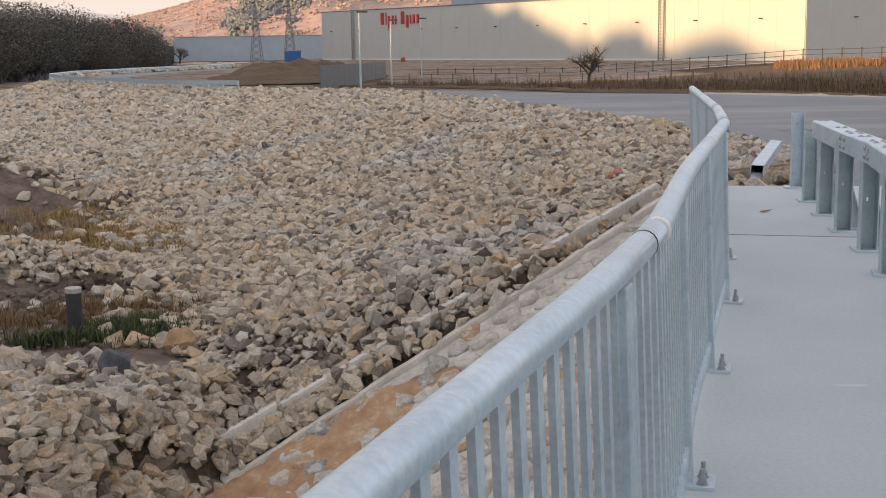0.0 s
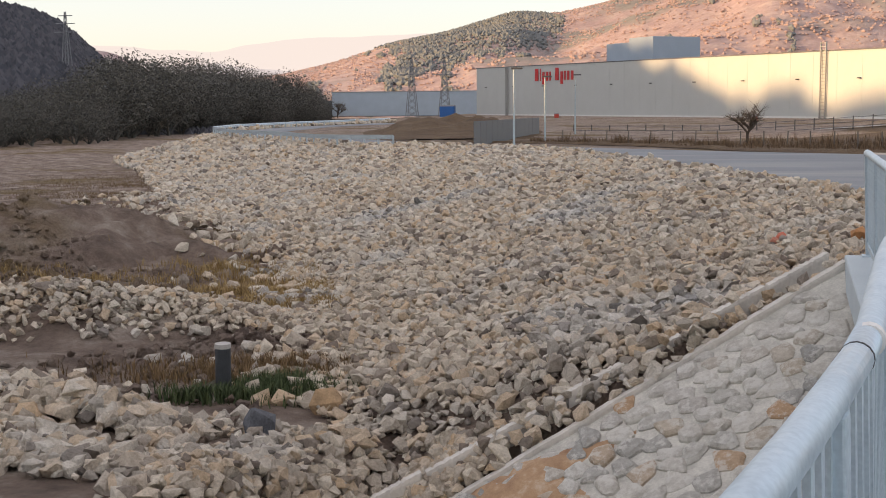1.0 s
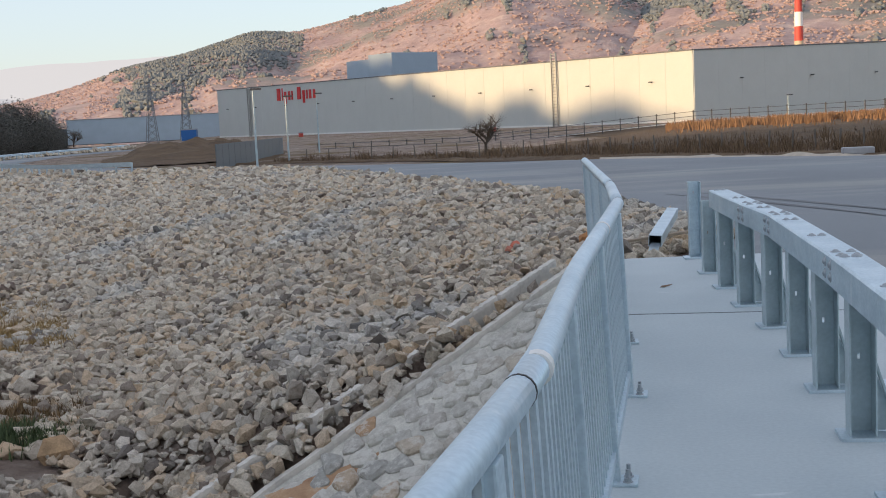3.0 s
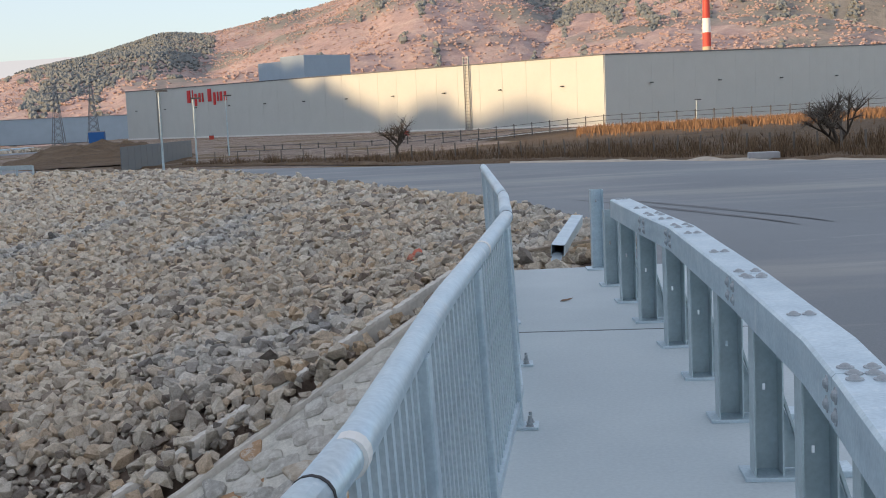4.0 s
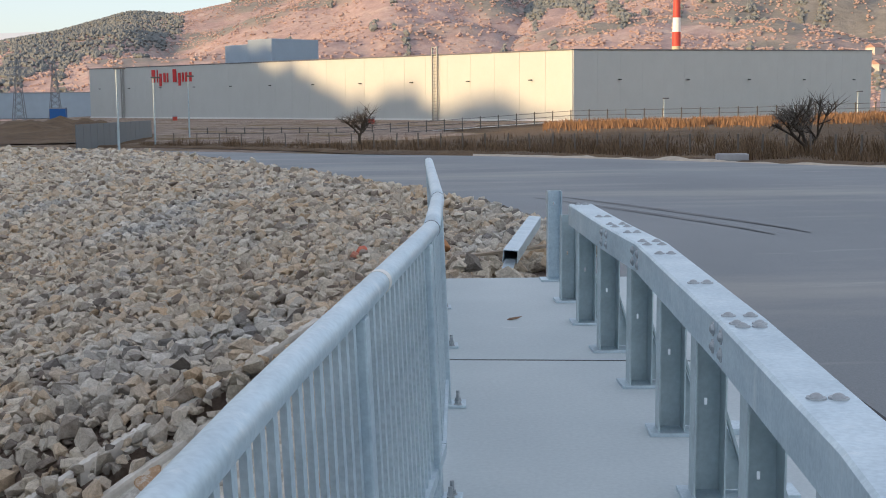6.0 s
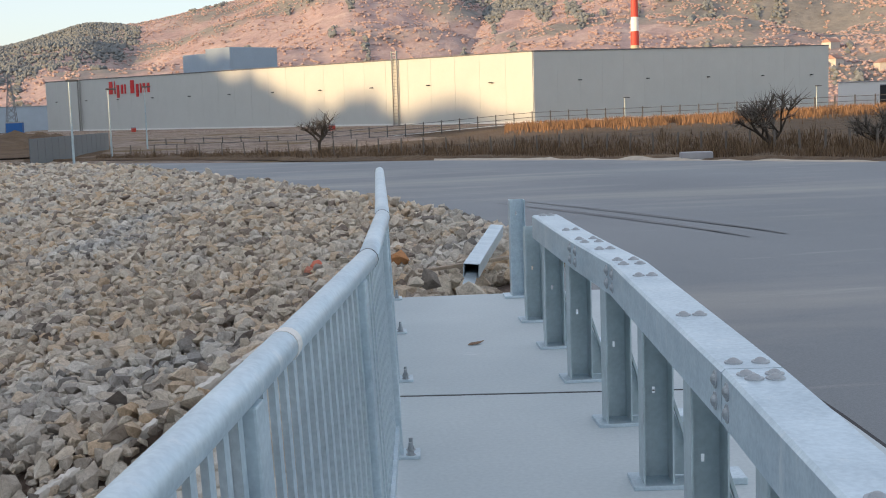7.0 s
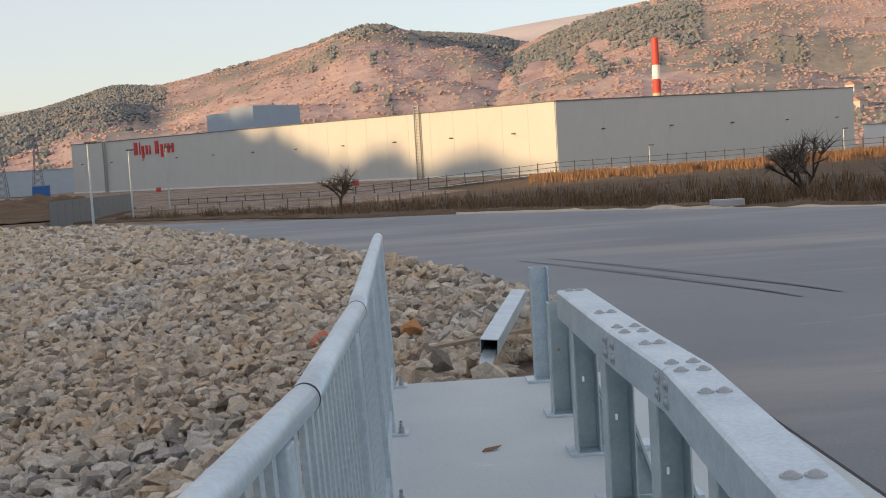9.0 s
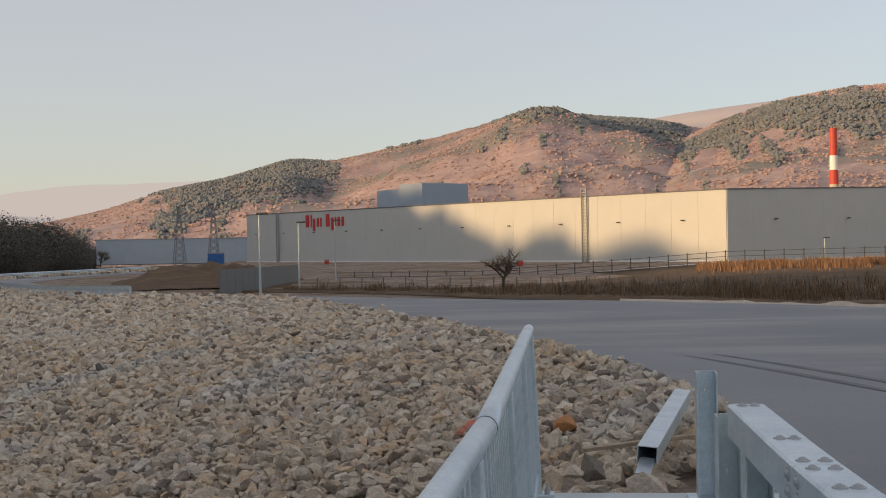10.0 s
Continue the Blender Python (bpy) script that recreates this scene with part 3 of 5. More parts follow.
def scatter_crowns(name, count, table, near, top, rough, keep, material, label, size, seed, tall=0.75, left=-20):
    """Small rounded or pointed crowns over a far hillside, joined."""
    rng = random.Random(seed)
    vs, fs = [], []
    tries = 0
    made = 0
    while made < count and tries < count * 12:
        tries += 1
        h = rng.uniform(table[0][0] + 1, min(table[-1][0] - 1, 32))
        r = near + (top - near) * rng.uniform(0.04, 1.0) ** 0.8
        el = crest(table, h)
        u = (r - near) / (top - near)
        if h < left or not keep(h, u):
            continue
        z = hill_height(table, near, top, rough, h, r)
        x, y = r * math.sin(radians(h)), r * math.cos(radians(h))
        s = size * rng.uniform(0.6, 1.3)
        b = len(vs)
        k = 5
        for i in range(k):
            a = i * 6.283 / k + rng.uniform(-0.4, 0.4)
            vs.append((x + s * 0.5 * math.cos(a), y + s * 0.5 * math.sin(a), z + s * tall * rng.uniform(0.1, 0.6)))
        for i in range(k):
            vs.append((x + s * 0.2 * math.cos(i * 6.283 / k), y + s * 0.2 * math.sin(i * 6.283 / k), z - s * 0.2))
        vs.append((x + s * rng.uniform(-0.1, 0.1), y, z + s * tall))
        for i in range(k):
            j = (i + 1) % k
            fs.append((b + i, b + j, b + 2 * k))
            fs.append((b + k + i, b + k + j, b + j, b + i))
        made += 1
    ob = from_arrays(name, vs, fs, material)
    tagged(ob, label, "woods", kind="stuff")


def pines_main(h, u):
    n = noise.noise((h * 0.45, u * 4, 2.2)) + 0.6 * noise.noise((h * 2.1, u * 13, 4.1))
    crown = 2.6 < h < 11.5 and u > 0.62 + 0.16 * n + 0.10 * max(0, 4.2 - h)
    west = -12.6 + 1.8 * n < h < -5.0 + 1.6 * n and u > 0.30 + 0.043 * (h + 12.3) + 0.14 * n
    return crown or west or n > 0.50


def pines_right(h, u):
    n = noise.noise((h * 0.5, u * 5, 6.2)) + 0.6 * noise.noise((h * 2.3, u * 14, 1.7))
    return (11.0 < h < 20 and 0.60 + 0.2 * n < u < 0.84 + 0.08 * n) or n > 0.46


def thick(h, u):
    return noise.noise((h * 0.8, u * 7, 9.3)) + 0.7 * noise.noise((h * 2.6, u * 19, 3.3)) > -0.38


def mixed(belt, share, seed):
    """Pines hold their belt but for a share of oaks among them."""
    rng = random.Random(seed)
    return lambda h, u: belt(h, u) and rng.random() < share


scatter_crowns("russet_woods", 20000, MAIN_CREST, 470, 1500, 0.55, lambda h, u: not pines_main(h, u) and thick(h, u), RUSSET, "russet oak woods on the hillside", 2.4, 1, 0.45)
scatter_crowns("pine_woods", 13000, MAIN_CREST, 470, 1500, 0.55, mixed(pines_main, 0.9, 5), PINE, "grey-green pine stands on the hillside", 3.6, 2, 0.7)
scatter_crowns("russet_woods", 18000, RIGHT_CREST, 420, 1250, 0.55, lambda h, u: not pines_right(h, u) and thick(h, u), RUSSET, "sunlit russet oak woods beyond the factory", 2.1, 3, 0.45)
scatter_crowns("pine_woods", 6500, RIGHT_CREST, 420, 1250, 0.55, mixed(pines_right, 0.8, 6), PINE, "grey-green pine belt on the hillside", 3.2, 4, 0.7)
scatter_crowns("hillside_woods", 15000, LEFT_CREST, 235, 430, 0.25, lambda h, u: h > -40 and u > 0.1, SHADED_CROWNS, "bare woods covering the valley side, coloured as in shade", 3.2, 5, 0.9, -34)


def tree_mesh(seed, height, spread, twigs, leafy=False, bole=0.22):
    """A bare tree: tapered trunk, forked limbs and a haze of twigs."""
    rng = random.Random(seed)
    trunk, crown = bmesh.new(), bmesh.new()
    ends = []

    def limb(p, d, length, r, depth):
        q = p + d * length
        cyl(trunk, r, r * 0.62, p, q, 6, False)
        if depth == 0:
            ends.append((p, q))
            return
        for _ in range(4):
            nd = (d + Vector((rng.gauss(0, 0.55), rng.gauss(0, 0.55), rng.uniform(-0.15, 0.4))) * spread).normalized()
            limb(p + d * length * rng.uniform(0.55, 1.0), nd, max(length * rng.uniform(0.55, 0.8), height * 0.15 * rng.uniform(0.6, 1.0) if depth > 1 else 0), r * 0.6, depth - 1)

    limb(Vector((0, 0, -0.1)), Vector((rng.uniform(-0.1, 0.1), 0, 1)).normalized(), height * bole, height * 0.02, 3)
    for p, q in ends:
        for _ in range(twigs):
            a = p.lerp(q, rng.uniform(0.2, 1.0))
            d = ((q - p).normalized() + Vector((rng.gauss(0, 0.7), rng.gauss(0, 0.7), rng.gauss(0.15, 0.6)))).normalized()
            b = a + d * height * rng.uniform(0.05, 0.13)
            w = d.cross(Vector((rng.gauss(0, 1), rng.gauss(0, 1), rng.gauss(0, 1)))).normalized() * height * (0.0055 if leafy else 0.0028)
            crown.faces.new([crown.verts.new(a - w), crown.verts.new(a + w), crown.verts.new(b)])
    return trunk, crown


def make_tree(name, label, seed, height, spread, twigs, x, y, z, leafy=False, group="", bole=0.1):
    root = tagged(new(name), label, "tree", group)
    t, c = tree_mesh(seed, height, spread, twigs, leafy, bole)
    part("trunk", t, BARK, root, smooth=True)
    part("crown", c, BARE, root)
    root.matrix_basis = pose(x, y, z, 0, 0, seed * 47 % 360)
    return root


def build_woods():
    """The thicket along the river, far down the valley: many bare crowns in one piece."""
    rng = random.Random(8)
    variants = []
    for k in range(6):
        t, c = tree_mesh(30 + k, 1.0, 0.95, 2, True, 0.16)
        for _ in range(1150):
            v = Vector((rng.gauss(0, 1), rng.gauss(0, 1), rng.gauss(0, 1))).normalized() * rng.random() ** 0.35
            lump = 1 + 0.35 * noise.noise(v * 2.2 + Vector((k * 7, 0, 0)))
            p = Vector((v.x * 0.36 * lump, v.y * 0.36 * lump, 0.56 + v.z * 0.44 * lump))
            a, b = (Vector((rng.gauss(0, 1), rng.gauss(0, 1), rng.gauss(0, 1))).normalized() * rng.uniform(0.014, 0.034) for _ in range(2))
            c.faces.new([c.verts.new(p), c.verts.new(p + a), c.verts.new(p + b)])
        out = []
        for bm in (t, c):
            bm.verts.index_update()
            out.append((np.array([v.co[:] for v in bm.verts]), [[v.index for v in f.verts] for f in bm.faces]))
            bm.free()
        variants.append(out)
    vs, fs, base = [], [], 0
    for k in range(420):
        h = rng.uniform(-34, -15.2)
        r0 = float(np.interp(h, [-34, -26, -20.7, -16], [175, 195, 270, 330]))
        r = r0 * rng.uniform(1.0, 1.45)
        el = float(np.interp(h, [-34, -31.5, -29.2, -26.5, -25.1, -23.8, -20.7, -18.1, -16.8, -16, -15], [-0.4, -0.2, 0.4, 1.02, 1.57, 1.88, 1.56, 1.15, 1.0, 0.5, 0.0]))
        zt = 1.6 + math.tan(radians(el)) * r
        x, y = r * math.sin(radians(h)), r * math.cos(radians(h))
        zb = -4.2
        s = (zt - zb) * (rng.uniform(0.55, 0.85) if rng.random() < 0.5 else rng.uniform(0.9, 1.28))
        a = rng.uniform(0, 6.28)
        m = turn(0, 0, a) * s
        for sv, sf in variants[rng.randrange(6)]:
            vs.append(sv @ m.T * (1.25, 1.25, 1.0) + (x, y, zb))
            fs += [[base + i for i in f] for f in sf]
            base += len(sv)
    me = bpy.data.meshes.new("river_woods")
    me.from_pydata(np.concatenate(vs).tolist(), [], fs)
    me.materials.append(RIVERWOOD)
    tagged(new("river_woods", me), "dense dark bare trees along the river", "woods", kind="stuff")


build_woods()


# ================= factory yard and field =================
def build_bank():
    """A low bank of dry grass between the road and the factory fence."""
    hs = [-9 + k * 0.5 for k in range(100)]
    rows_ = []
    bm = bmesh.new()
    for h in hs:
        r0 = float(np.interp(h, [-9, -5, 4, 13, 21, 28, 41], [100, 92, 64, 54, 46, 40.5, 34]))
        fence = float(np.interp(h, [-9, 2.6, 13.2, 20.9, 26.4, 41], [-1.6, -1.65, -0.95, -0.85, -0.68, -0.5]))
        r1 = 138
        z0, z1 = road_z(r0) + 0.01, 1.6 + math.tan(radians(fence)) * r1
        rr = [r0, r0 + 0.9, r0 + 3, r0 + 9, (r0 + r1) / 2, r1 - 8, r1, r1 + 12, r1 + 60]
        zz = [z0, z0 + 0.12, z0 + 0.05, z0 - 0.05, z0 + (z1 - z0) * 0.45, z1 - 0.25, z1, z1 - 0.1, -1.75]
        row = []
        for r, z in zip(rr, zz):
            x, y = r * math.sin(radians(h)), r * math.cos(radians(h))
            row.append(bm.verts.new((x + 0.4 * noise.noise((x * .4, y * .4, 5)), y, z + (0.12 * noise.noise((x * 0.3, y * 0.3, 1)) if r > r0 else 0))))
        rows_.append(row)
    for a, b in zip(rows_, rows_[1:]):
        for i in range(len(a) - 1):
            bm.faces.new((a[i], b[i], b[i + 1], a[i + 1]))
    bmesh.ops.recalc_face_normals(bm, faces=bm.faces)
    ob = part("ground_bank", bm, GRASSY, smooth=True)
    tagged(ob, "low bank of dry brown grass before the factory", "field", kind="structure")


def grassy():
    m = Mat("dry_brown_grass", 0.95, space="World")
    c = m.ramp(m.noise(0.35, 6, 0.7, stretch=(0.4, 1.6, 1)), (0.25, (0.075, 0.047, 0.026)), (0.55, (0.165, 0.105, 0.052)), (0.8, (0.27, 0.19, 0.10)))
    c = m.mix(0.5, c, m.ramp(m.noise(3, 4, 0.7), (0.3, (0.4, 0.36, 0.33)), (0.7, (1, 1, 1))), "MULTIPLY")
    m.color(c)
    m.bump(m.noise(4, 5, 0.7), 0.8, 0.3)
    return m.m


GRASSY = grassy()
build_bank()


# ================= rocks =================
def rock_shapes(count, seed):
    """Angular broken stones: hulls of a few scattered points."""
    rng = random.Random(seed)
    out = []
    for _ in range(count):
        bm = bmesh.new()
        a, b, c = rng.uniform(0.55, 0.72), rng.uniform(0.42, 0.54), rng.uniform(0.34, 0.46)
        for k in range(12):
            v = Vector((rng.gauss(0, 1), rng.gauss(0, 1), rng.gauss(0, 1))).normalized() * rng.uniform(0.80, 1.1)
            bm.verts.new((v.x * a, v.y * b, v.z * c))
        bmesh.ops.convex_hull(bm, input=bm.verts)
        for v in [v for v in bm.verts if not v.link_faces]:
            bm.verts.remove(v)
        bm.verts.index_update()
        out.append((np.array([v.co[:] for v in bm.verts]), [[w.index for w in f.verts] for f in bm.faces]))
        bm.free()
    return out


SHAPES = rock_shapes(40, 5)


def pour(name, places, material, parent=None):
    """Joins stones at (x, y, z, size) into one mesh."""
    rng = random.Random(len(places))
    vs, fs, base = [], [], 0
    for x, y, z, s in places:
        sv, sf = SHAPES[rng.randrange(len(SHAPES))]
        m = turn(rng.gauss(0, 0.5), rng.gauss(0, 0.5), rng.uniform(0, 6.28)) * s
        vs.append(sv @ m.T + (x, y, z))
        fs += [[base + i for i in f] for f in sf]
        base += len(sv)
    me = bpy.data.meshes.new(name)
    me.from_pydata(np.concatenate(vs).tolist(), [], fs)
    me.materials.append(material)
    ob = new(name, me)
    ob.parent = parent
    return ob


def slope_places():
    """Stones over the whole slope, with smaller ones wedged into the gaps."""
    rng = random.Random(11)
    out = []
    y = 9.6
    while y < 215:
        step = 0.15 + max(0, y - 22) * 0.0034
        e, t = along(EDGE, y), along(TOE, y)
        x = t - (0.3 if y > 12.8 else 1.9)
        while x < e + 0.12:
            for small in ((False, True) if y < 45 else (False,)):
                px, py = x + rng.uniform(-0.5, 0.5) * step, y + rng.uniform(-0.5, 0.5) * step
                off = ((px - STRIP_TOP.x) * -1.5 - (py - STRIP_TOP.y) * -3.2) / 3.53
                lift = (0.25 if off < 0.145 else 0.04) if py < 13.9 and 0 < off < 0.42 else 0.0
                if strip_side(px, py) and not on_bridge(px, py) and px < along(EDGE, py) + 0.15:
                    if small:
                        s = step * rng.uniform(0.5, 0.75)
                        out.append((px, py, land(px, py) + lift + s * rng.uniform(-0.15, 0.2), s))
                    else:
                        s = step * rng.choice((0.7, 0.85, 1.0, 1.15, 1.5)) * rng.uniform(0.9, 1.12)
                        out.append((px, py, land(px, py) + lift + s * (0.15 + rng.uniform(-0.12, 0.25)), s))
            x += step * 0.98
        y += step * 0.72
    return out


STRIP_TOP, STRIP_END = Vector((1.85, 13.4, -0.1)), Vector((-1.35, 11.9, -1.87))


def strip_side(x, y):
    """True beyond the concrete strip that ends the masonry cone."""
    d = STRIP_END - STRIP_TOP
    return (x - STRIP_TOP.x) * d.y - (y - STRIP_TOP.y) * d.x > 0.12 or x < -3.0


def on_bridge(x, y):
    (px, py), t, n = rail_frame(y)
    if y > 14.2:
        return False
    off = (x - px) * n[0]
    return off > -0.2 and (y - 13.58) + (x - 2.09) * 0.14 < 0.06


slope = tagged(new("stone_slope"), "rip-rap embankment of loose broken limestone", "embankment")
places = slope_places()
places.sort(key=lambda p: (p[0] - 2.6) ** 2 * 1.5 + (p[1] - 14.6) ** 2)
near_places, rest_places = places[:300], places[300:]
pour("rubble", rest_places, ROCK, slope)["kind"] = "stuff"
stone_meshes = []
for sv, sf in SHAPES:
    me = bpy.data.meshes.new("stone")
    me.from_pydata(sv.tolist(), [], sf)
    me.materials.append(ROCK_ONE)
    stone_meshes.append(me)
rng_s = random.Random(12)
for k, (x, y, z, s) in enumerate(near_places):
    if x > 1.9 and k % 2:
        continue
    ob = new("stone", rng_s.choice(stone_meshes))
    ob.parent = slope
    z += 0.04 if x > 1.9 else 0.0
    if abs(x - 2.98) < 0.3 and y < 15.2:
        z -= 0.13
    s *= 1.35 if x > 1.9 else 1.0
    ob.matrix_basis = pose(x, y, z, rng_s.gauss(0, 28), rng_s.gauss(0, 28), rng_s.uniform(0, 360)) @ Matrix.Diagonal((s, s, s, 1))

# ================= masonry cone by the abutment =================
def face_z(x, y):
    return -0.1 + 0.366 * (x - 1.85) + 0.40 * (y - 13.4)


def strip_y(x):
    d = STRIP_END - STRIP_TOP
    return STRIP_TOP.y + (x - STRIP_TOP.x) / d.x * d.y


def build_masonry():
    root = tagged(new("masonry_wall"), "sloping wall of rough stones set in grey mortar", "wall", kind="structure")
    bm = bmesh.new()
    rows_ = []
    for k in range(61):
        y = 8.4 + (13.36 - 8.4) * k / 60
        lo = max(-3.0, STRIP_TOP.x + (y - STRIP_TOP.y) / 1.5 * 3.2)
        hi = rail_x(y) - 0.08
        row = []
        for j in range(25):
            x = lo + (hi - lo) * j / 24
            row.append(bm.verts.new((x, y, face_z(x, y) + 0.012 * noise.noise((x * 5, y * 5, 0)) + 0.02 * noise.noise((x, y, 4)))))
        rows_.append(row)
    for a, b in zip(rows_, rows_[1:]):
        for i in range(24):
            bm.faces.new((a[i], a[i + 1], b[i + 1], b[i]))
    ex = bmesh.ops.extrude_face_region(bm, geom=bm.faces[:])
    bmesh.ops.translate(bm, vec=(0, 0, -0.4), verts=[v for v in ex["geom"] if isinstance(v, bmesh.types.BMVert)])
    bmesh.ops.recalc_face_normals(bm, faces=bm.faces)
    part("mortar_bed", bm, MORTAR, root, smooth=True)
    rng = random.Random(21)
    sites = []
    for n in range(5000):
        x, y = rng.uniform(-2.6, 2.0), rng.uniform(9.4, 13.4)
        gap = 0.36 if n < 200 else 0.22
        if y < strip_y(x) + 0.2 and x < rail_x(y) + 0.2 and all((x - a) ** 2 + ((y - b) * 1.35) ** 2 > gap * gap for a, b in sites):
            sites.append((x, y))
    tilt = Vector((-0.366, -0.40, 1)).to_track_quat("Z", "Y").to_matrix().to_4x4()
    made = 0
    for x, y in sorted(sites, key=lambda p: (p[0] - 0.6) ** 2 + (p[1] - 12.0) ** 2):
        if y > strip_y(x) - 0.07 or x > rail_x(y) - 0.20 or x < -2.5 or made >= 300:
            continue
        # the cell of this stone among its neighbours
        cell = [(-0.4, -0.4), (0.4, -0.4), (0.4, 0.4), (-0.4, 0.4)]
        for a, b in sites:
            dx, dy = a - x, b - y
            if (a, b) == (x, y) or dx * dx + dy * dy > 0.5:
                continue
            lim = (dx * dx + dy * dy) / 2
            cut = []
            for p, q in zip(cell, cell[1:] + cell[:1]):
                fp, fq = p[0] * dx + p[1] * dy - lim, q[0] * dx + q[1] * dy - lim
                if fp <= 0:
                    cut.append(p)
                if fp * fq < 0:
                    g = fp / (fp - fq)
                    cut.append((p[0] + (q[0] - p[0]) * g, p[1] + (q[1] - p[1]) * g))
            cell = cut
        if len(cell) < 3:
            continue
        # round its corners and set it back from the joint
        ring = []
        for p, q in zip(cell, cell[1:] + cell[:1]):
            for g in (0.13, 0.87):
                ring.append((p[0] + (q[0] - p[0]) * g, p[1] + (q[1] - p[1]) * g))
        bm = bmesh.new()
        rise = rng.uniform(0.022, 0.055)
        for k, zz in ((0.975, -0.06), (0.93, rise * 0.45), (0.70, rise)):
            for px, py in ring:
                w = k * rng.uniform(0.93, 1.03)
                bm.verts.new((px * w, py * w, zz * rng.uniform(0.85, 1.15)))
        bmesh.ops.convex_hull(bm, input=bm.verts)
        for v in [v for v in bm.verts if not v.link_faces]:
            bm.verts.remove(v)
        ob = part("stone", bm, WALL_STONE, root)
        ob.matrix_basis = Matrix.Translation((x, y, face_z(x, y))) @ tilt @ pose(0, 0, 0, rng.gauss(0, 2), rng.gauss(0, 2), 0)
        made += 1


def wall_stone():
    m = Mat("river_stone", 0.85, space="World")
    r = m.random(False)
    c = m.ramp(r, (0.0, (0.36, 0.36, 0.335)), (0.25, (0.54, 0.53, 0.48)), (0.55, (0.72, 0.70, 0.625)), (0.80, (0.56, 0.54, 0.49)), (0.90, (0.58, 0.52, 0.42)), (0.96, (0.60, 0.43, 0.28)), (1.0, (0.55, 0.36, 0.21)))
    c = m.mix(0.7, c, m.ramp(m.noise(14, 8, 0.75), (0.3, (0.50, 0.47, 0.43)), (0.6, (1, 1, 1))), "MULTIPLY")
    smear = m.ramp(m.noise(7, 7, 0.72), (0.50, (0, 0, 0)), (0.58, (1, 1, 1)))
    c = m.mix(m.mix(0.7, (0, 0, 0), smear), c, (0.66, 0.65, 0.59))
    m.color(c)
    m.bump(m.noise(20, 6, 0.75), 0.9, 0.03)
    return m.m


WALL_STONE = wall_stone()
build_masonry()


def build_strip(name, a, b, width, height, label):
    a, b = Vector(a), Vector(b)
    d = (b - a).normalized()
    side = d.cross(Vector((0, 0, 1))).normalized()
    bm = bmesh.new()
    rings = []
    n = 26
    for k in range(n + 1):
        p = a.lerp(b, k / n)
        w = width * (1 + 0.15 * noise.noise((k * 0.6, 1, 0)))
        z = 0.02 * noise.noise((k * 0.8, 7, 0))
        rings.append([bm.verts.new(p + side * u * w + Vector((0, 0, v + z))) for u, v in ((-0.5, -height), (-0.5, 0.0), (-0.42, 0.03), (0.42, 0.03), (0.5, 0.0), (0.5, -height))])
    for p, q in zip(rings, rings[1:]):
        for i in range(6):
            bm.faces.new((p[i], p[(i + 1) % 6], q[(i + 1) % 6], q[i]))
    bm.faces.new(rings[0])
    bm.faces.new(rings[-1][::-1])
    bmesh.ops.recalc_face_normals(bm, faces=bm.faces)
    ob = part(name, bm, KERB_CONCRETE)
    tagged(ob, label, "kerb", kind="structure")


build_strip("trim_lower_kerb", STRIP_TOP + Vector((0, 0, 0.04)), STRIP_TOP + (STRIP_END - STRIP_TOP) * 1.42 + Vector((0, 0, 0.01)), 0.10, 0.3, "rough mortar edging along the stone wall")
for k in range(7):
    f0, f1 = k / 7, (k + 0.93) / 7
    a, b = Vector((1.72, 13.80, -0.03)), Vector((-2.95, 11.60, -2.36))
    dip = Vector((0, 0, 0.02 * math.sin(k * 2.4)))
    build_strip("trim_upper_kerb", a.lerp(b, f0) + dip, a.lerp(b, f1) + dip, 0.10, 0.3, "grey-green concrete kerb half buried in stones")


def build_spill():
    """Rust-brown earth spilt over the foot of the masonry."""
    bm = bmesh.new()
    rows_ = []
    for i in range(35):
        row = []
        for j in range(27):
            x, y = -2.75 + i * 0.075, 9.5 + j * 0.09
            over = strip_y(x) - y
            e = 0.055 * noise.noise((x * 1.7, y * 1.7, 3)) + 0.05 * noise.noise((x * 5, y * 5, 8)) + 0.03 * noise.noise((x * 14, y * 14, 2))
            w = 0.055 - 0.10 * max(0, x + 1.15) - 0.06 * max(0, over - 0.75) - (0.2 if over < 0.07 else 0.0)
            row.append(bm.verts.new((x, y, face_z(x, y) + w + e)))
        rows_.append(row)
    for a, b in zip(rows_, rows_[1:]):
        for j in range(26):
            bm.faces.new((a[j], b[j], b[j + 1], a[j + 1]))
    bmesh.ops.recalc_face_normals(bm, faces=bm.faces)
    m = Mat("rusty_earth", 0.95, space="World")
    c = m.ramp(m.noise(4, 7, 0.7), (0.3, (0.34, 0.20, 0.115)), (0.55, (0.52, 0.34, 0.20)), (0.72, (0.66, 0.54, 0.40)))
    m.color(c)
    m.bump(m.noise(22, 6, 0.7), 0.8, 0.04)
    tagged(part("ground_spill", bm, m.m, smooth=True), "rust-brown earth spilt over the masonry foot", "earth", kind="structure")


build_spill()


